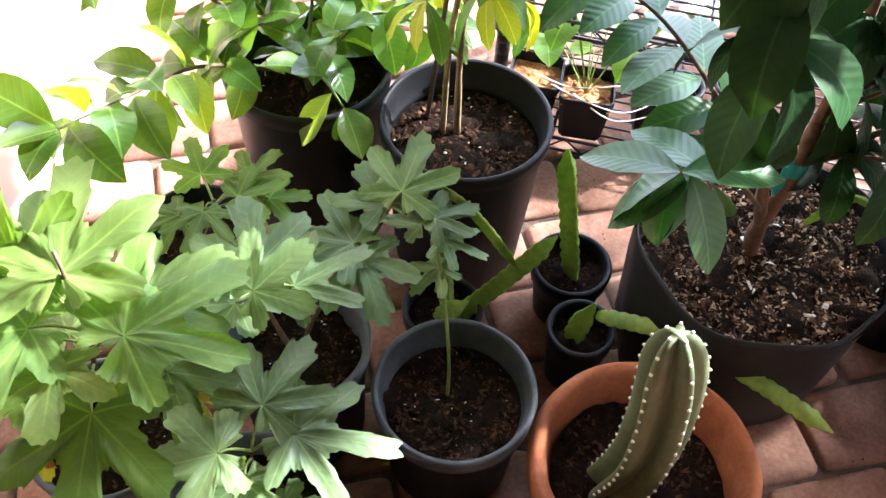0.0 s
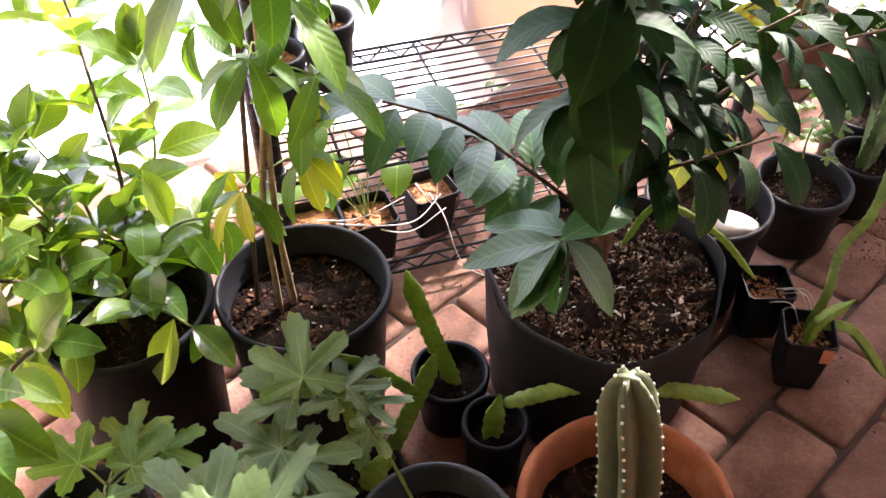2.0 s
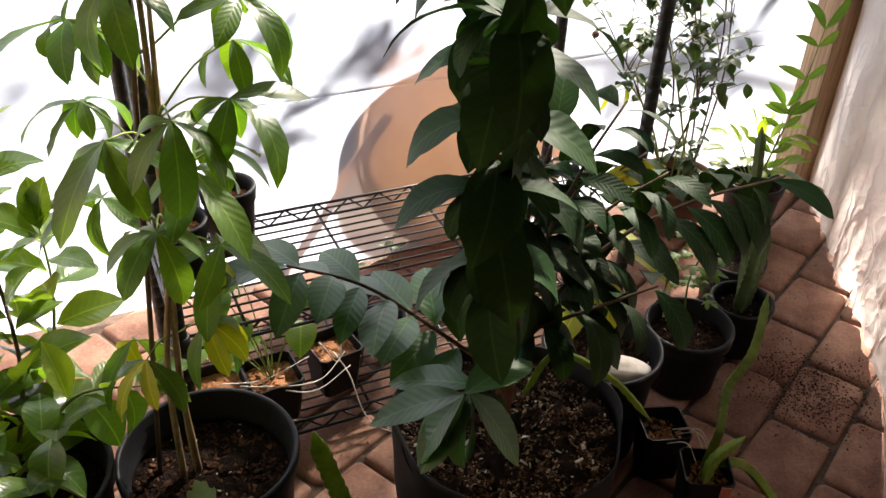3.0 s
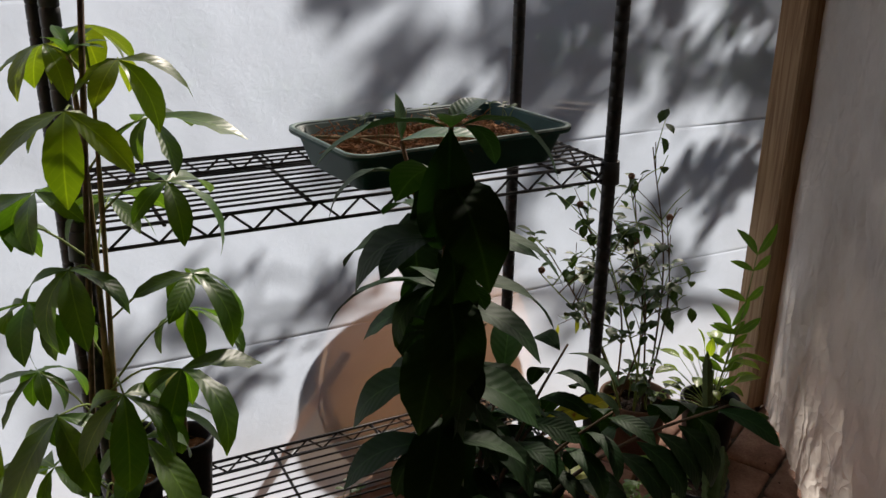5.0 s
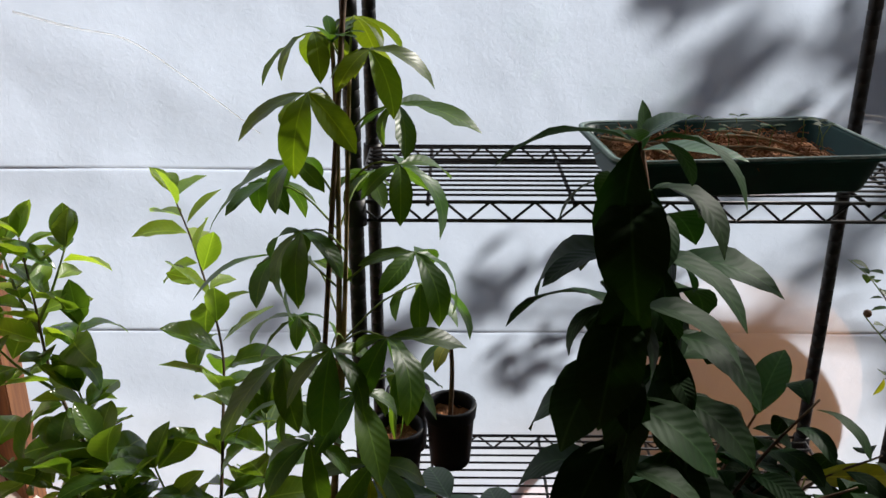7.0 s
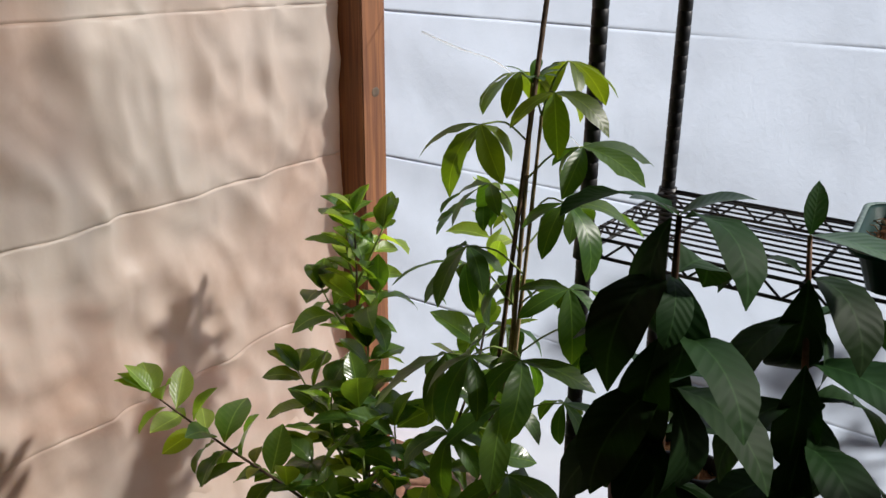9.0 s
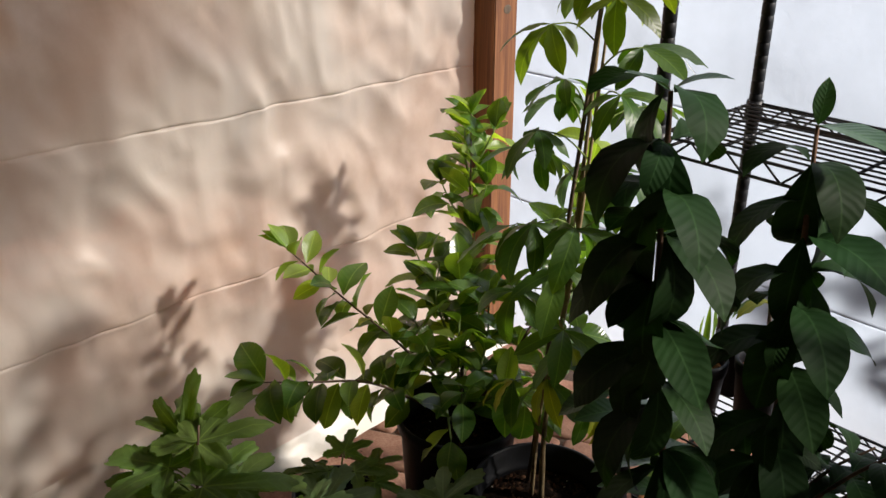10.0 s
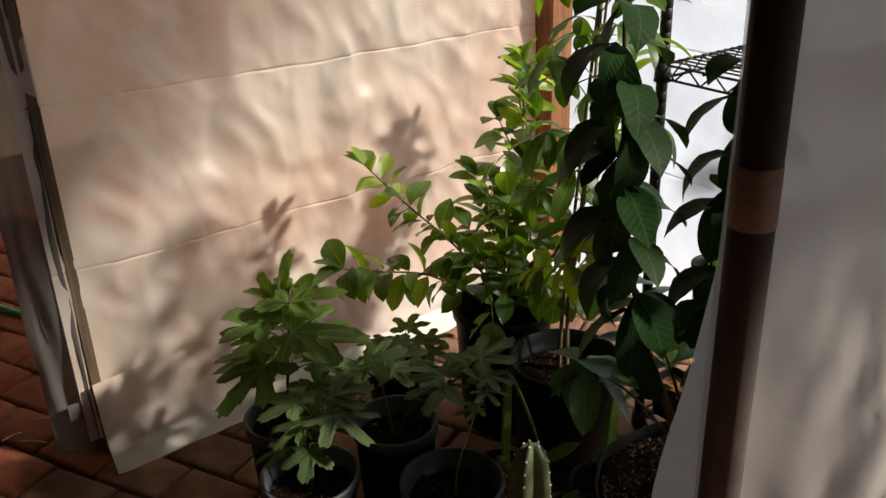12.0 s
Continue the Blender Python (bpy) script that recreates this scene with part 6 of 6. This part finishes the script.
# the highest and right-hand boughs are added unseen, to shade wall and floor
# boughs: mean side offset, mean height, spread, number of clumps
for dx, z, sx, sz, count in ((-0.12, 1.78, 0.42, 0.24, 30), (-0.66, 1.92, 0.24, 0.12, 5), (0.62, 2.36, 0.42, 0.24, 22), (0.14, 1.36, 0.22, 0.10, 5), (-1.10, 1.28, 0.20, 0.16, 3), (-0.55, 3.24, 0.55, 0.24, 34), (0.85, 1.95, 0.35, 0.4, 30), (0.52, 2.14, 0.26, 0.2, 30), (0.56, 1.76, 0.24, 0.2, 11), (0.70, 2.02, 0.28, 0.28, 34), (-1.33, 1.28, 0.14, 0.20, 2)):
    z -= 0.367
    joint = min(trunk_line, key=lambda q: abs(q.z - z + 0.35))
    bough = Vector((TX + dx, TY + rng.uniform(-0.06, 0.1), z))
    if dx < 0.5:
        stem(tree, [joint, joint.lerp(bough, 0.5) + Vector((0, 0, 0.08)), bough], 0.010, 0.005, TWIG, "limb", 7)
    for i in range(count):
        c = Vector((TX + dx + rng.gauss(0, 0.75) * sx, TY + rng.uniform(-0.12, 0.2), z + rng.gauss(0, 0.75) * sz))
        start = bough if dx < 0.5 else min(trunk_line, key=lambda q: abs(q.z - c.z + 0.35))
        if i % 3 == 0:
            stem(tree, [start, start.lerp(c, 0.5) + Vector((rng.uniform(-0.08, 0.08), 0, rng.uniform(-0.05, 0.1))), c], 0.006, 0.003, TWIG, "limb", 6)
        clump(c, 0.034, 30)
tagged(part("crown", crown, TREE_LEAF, tree, "loose crown of small leaves", smooth=False), kind="stuff")

bm = bmesh.new()
tube(bm, smooth_path([(0.05, -0.002, 1.165), (0.16, -0.003, 1.135), (0.27, -0.002, 1.11), (0.385, -0.003, 1.03), (0.52, -0.001, 0.92)], 6), 0.0027, 0.0014, 5, 0.4)
part("crease", bm, FILM_SCUFF, wall_north, "thin bright diagonal crease")

# translucent disc and stick, added to throw a warm round shadow with a stem
saucer = base("shadow_disc", 1.59, 0.075, -0.045, "added tan disc outside the sheet, making the round shadow", "saucer")
saucer.rotation_euler = (radians(84), 0, 0)
bm = bmesh.new()
lathe(bm, [(0.0, 0.0), (0.255, 0.0), (0.270, 0.004), (0.302, 0.040), (0.308, 0.042), (0.308, 0.045), (0.299, 0.045), (0.267, 0.008), (0.0, 0.004)], 72)
bmesh.ops.translate(bm, vec=(0, 0.308, 0), verts=bm.verts)
part("saucer_dish", bm, SHADOW_TAN, saucer)
bm = bmesh.new()
bar(bm, (0.0, 0.0, 0.0), (0.30, -0.03, 0.42), 0.012, 10)
prop = part("garden_stake", bm, SHADOW_TAN)
prop.location = (1.06, 0.075, -0.05)
tagged(prop, "added tan stick outside the sheet, making a narrow shadow", "garden stake")

bm = bmesh.new()
tube(bm, smooth_path([(-1.8, -1.98, 0.012), (-1.4, -1.85, 0.012), (-0.9, -1.655, 0.012), (-0.6, -1.36, 0.012), (-0.45, -1.0, 0.012)], 8), 0.011, 0.011, 10)
tagged(part("garden_hose", bm, HOSE), "green garden hose lying on the brick", "hose")


for x, y, a, n in ((-0.235, -1.735, 62, 0.10), (-0.15, -1.80, 48, 0.08), (-0.30, -1.66, 15, 0.06), (-0.21, -1.84, 100, 0.05)):
    bm = bmesh.new()
    tube(bm, smooth_path([(-n / 2, 0, 0), (0, 0.003, 0.001), (n / 2, 0, 0)], 4), 0.0022, 0.0014, 6)
    straw = part("straw", bm, PAPER)
    straw.location, straw.rotation_euler = (x, y, 0.004), (0, 0, radians(a))
    tagged(straw, "pale dry straw lying on the red pavers", "straw")


# ---- pavers, piece by piece ----
PITCH, ROW, TURN = 0.212, 0.140, radians(27)
ux, uy = Vector((math.cos(TURN), math.sin(TURN), 0)), Vector((-math.sin(TURN), math.cos(TURN), 0))
rng = random.Random(81)


def paver(seed):
    q = random.Random(seed)
    bm = bmesh.new()
    hx, hy = PITCH / 2 - 0.0038, ROW / 2 - 0.0038
    n = 24
    rings = []
    for inset, z in ((0.0, -0.03), (0.0, -0.009), (0.0035, -0.003), (0.011, 0.0)):
        ring = []
        for k in range(n):
            a = 2 * math.pi * k / n
            c, s = math.cos(a), math.sin(a)
            x = math.copysign(abs(c) ** 0.17, c) * (hx - inset)
            y = math.copysign(abs(s) ** 0.17, s) * (hy - inset)
            w = 0.0045 * noise.noise(Vector((c * 1.5, s * 1.5, seed * 3.1)))
            ring.append(bm.verts.new((x + w * c, y + w * s, z + 0.0015 * noise.noise(Vector((c, s, seed))))))
        rings.append(ring)
    for p, r in zip(rings, rings[1:]):
        for k in range(n):
            bm.faces.new((p[k], p[(k + 1) % n], r[(k + 1) % n], r[k]))
    bm.faces.new(rings[-1])
    return mesh_of(bm, "paver", BRICK)


PAVERS = [paver(i) for i in range(6)]
rest = bmesh.new()
outside = bmesh.new()
made = 0
for j in range(-24, 24):
    for i in range(-18, 18):
        p = Vector((1.808, -0.915, 0)) + ux * (PITCH * (i + 0.5 * (j % 2))) + uy * (ROW * j)
        if not (-1.9 < p.x < 2.95 and -2.3 < p.y < 0.02):
            continue
        tilt = pose(p.x, p.y, rng.uniform(-0.003, 0.001), rng.uniform(-0.8, 0.8), rng.uniform(-0.8, 0.8), math.degrees(TURN) + rng.uniform(-1.2, 1.2) + rng.choice((0, 180)))
        if -0.1 < p.x < 2.5 and p.y > -1.62 and made < 300:
            ob = new("paver", rng.choice(PAVERS))
            ob.parent = floor
            ob.matrix_basis = tilt
            made += 1
        else:
            heap = outside if p.x < -0.1 + 0.1 * (-p.y / 1.68) else rest
            heap.from_mesh(PAVERS[(i + j) % 6])
            heap.verts.ensure_lookup_table()
            bmesh.ops.transform(heap, matrix=tilt, verts=heap.verts[-96:])
tagged(part("outer_pavers", rest, BRICK, floor), kind="stuff")
tagged(part("red_pavers", outside, RED_PAVER, floor, "deep red pavers beyond the side wall"), kind="stuff")
bm = bmesh.new()
rng = random.Random(91)
for _ in range(2600):
    c = Vector((rng.gauss(2.0, 0.07), rng.gauss(-0.78, 0.07), 0.001)) if rng.random() < 0.7 else Vector((rng.uniform(0.1, 2.4), rng.uniform(-1.5, -0.1), 0.001))
    s = rng.uniform(0.0008, 0.0026)
    m = Matrix.Translation(c) @ Euler((rng.uniform(-0.5, 0.5), rng.uniform(-0.5, 0.5), rng.uniform(0, 6))).to_matrix().to_4x4()
    vs = [bm.verts.new(m @ Vector(v)) for v in ((-s, -s * 0.5, 0), (s, -s * 0.6, 0), (s * 0.8, s * 0.7, 0), (-s * 0.7, s * 0.6, 0), (0, 0, s * 0.8))]
    for k in range(4):
        bm.faces.new((vs[k], vs[(k + 1) % 4], vs[4]))
tagged(part("spilled_soil", bm, BITS, None, smooth=False), "crumbs of spilled potting soil on the pavers", "soil", kind="stuff")
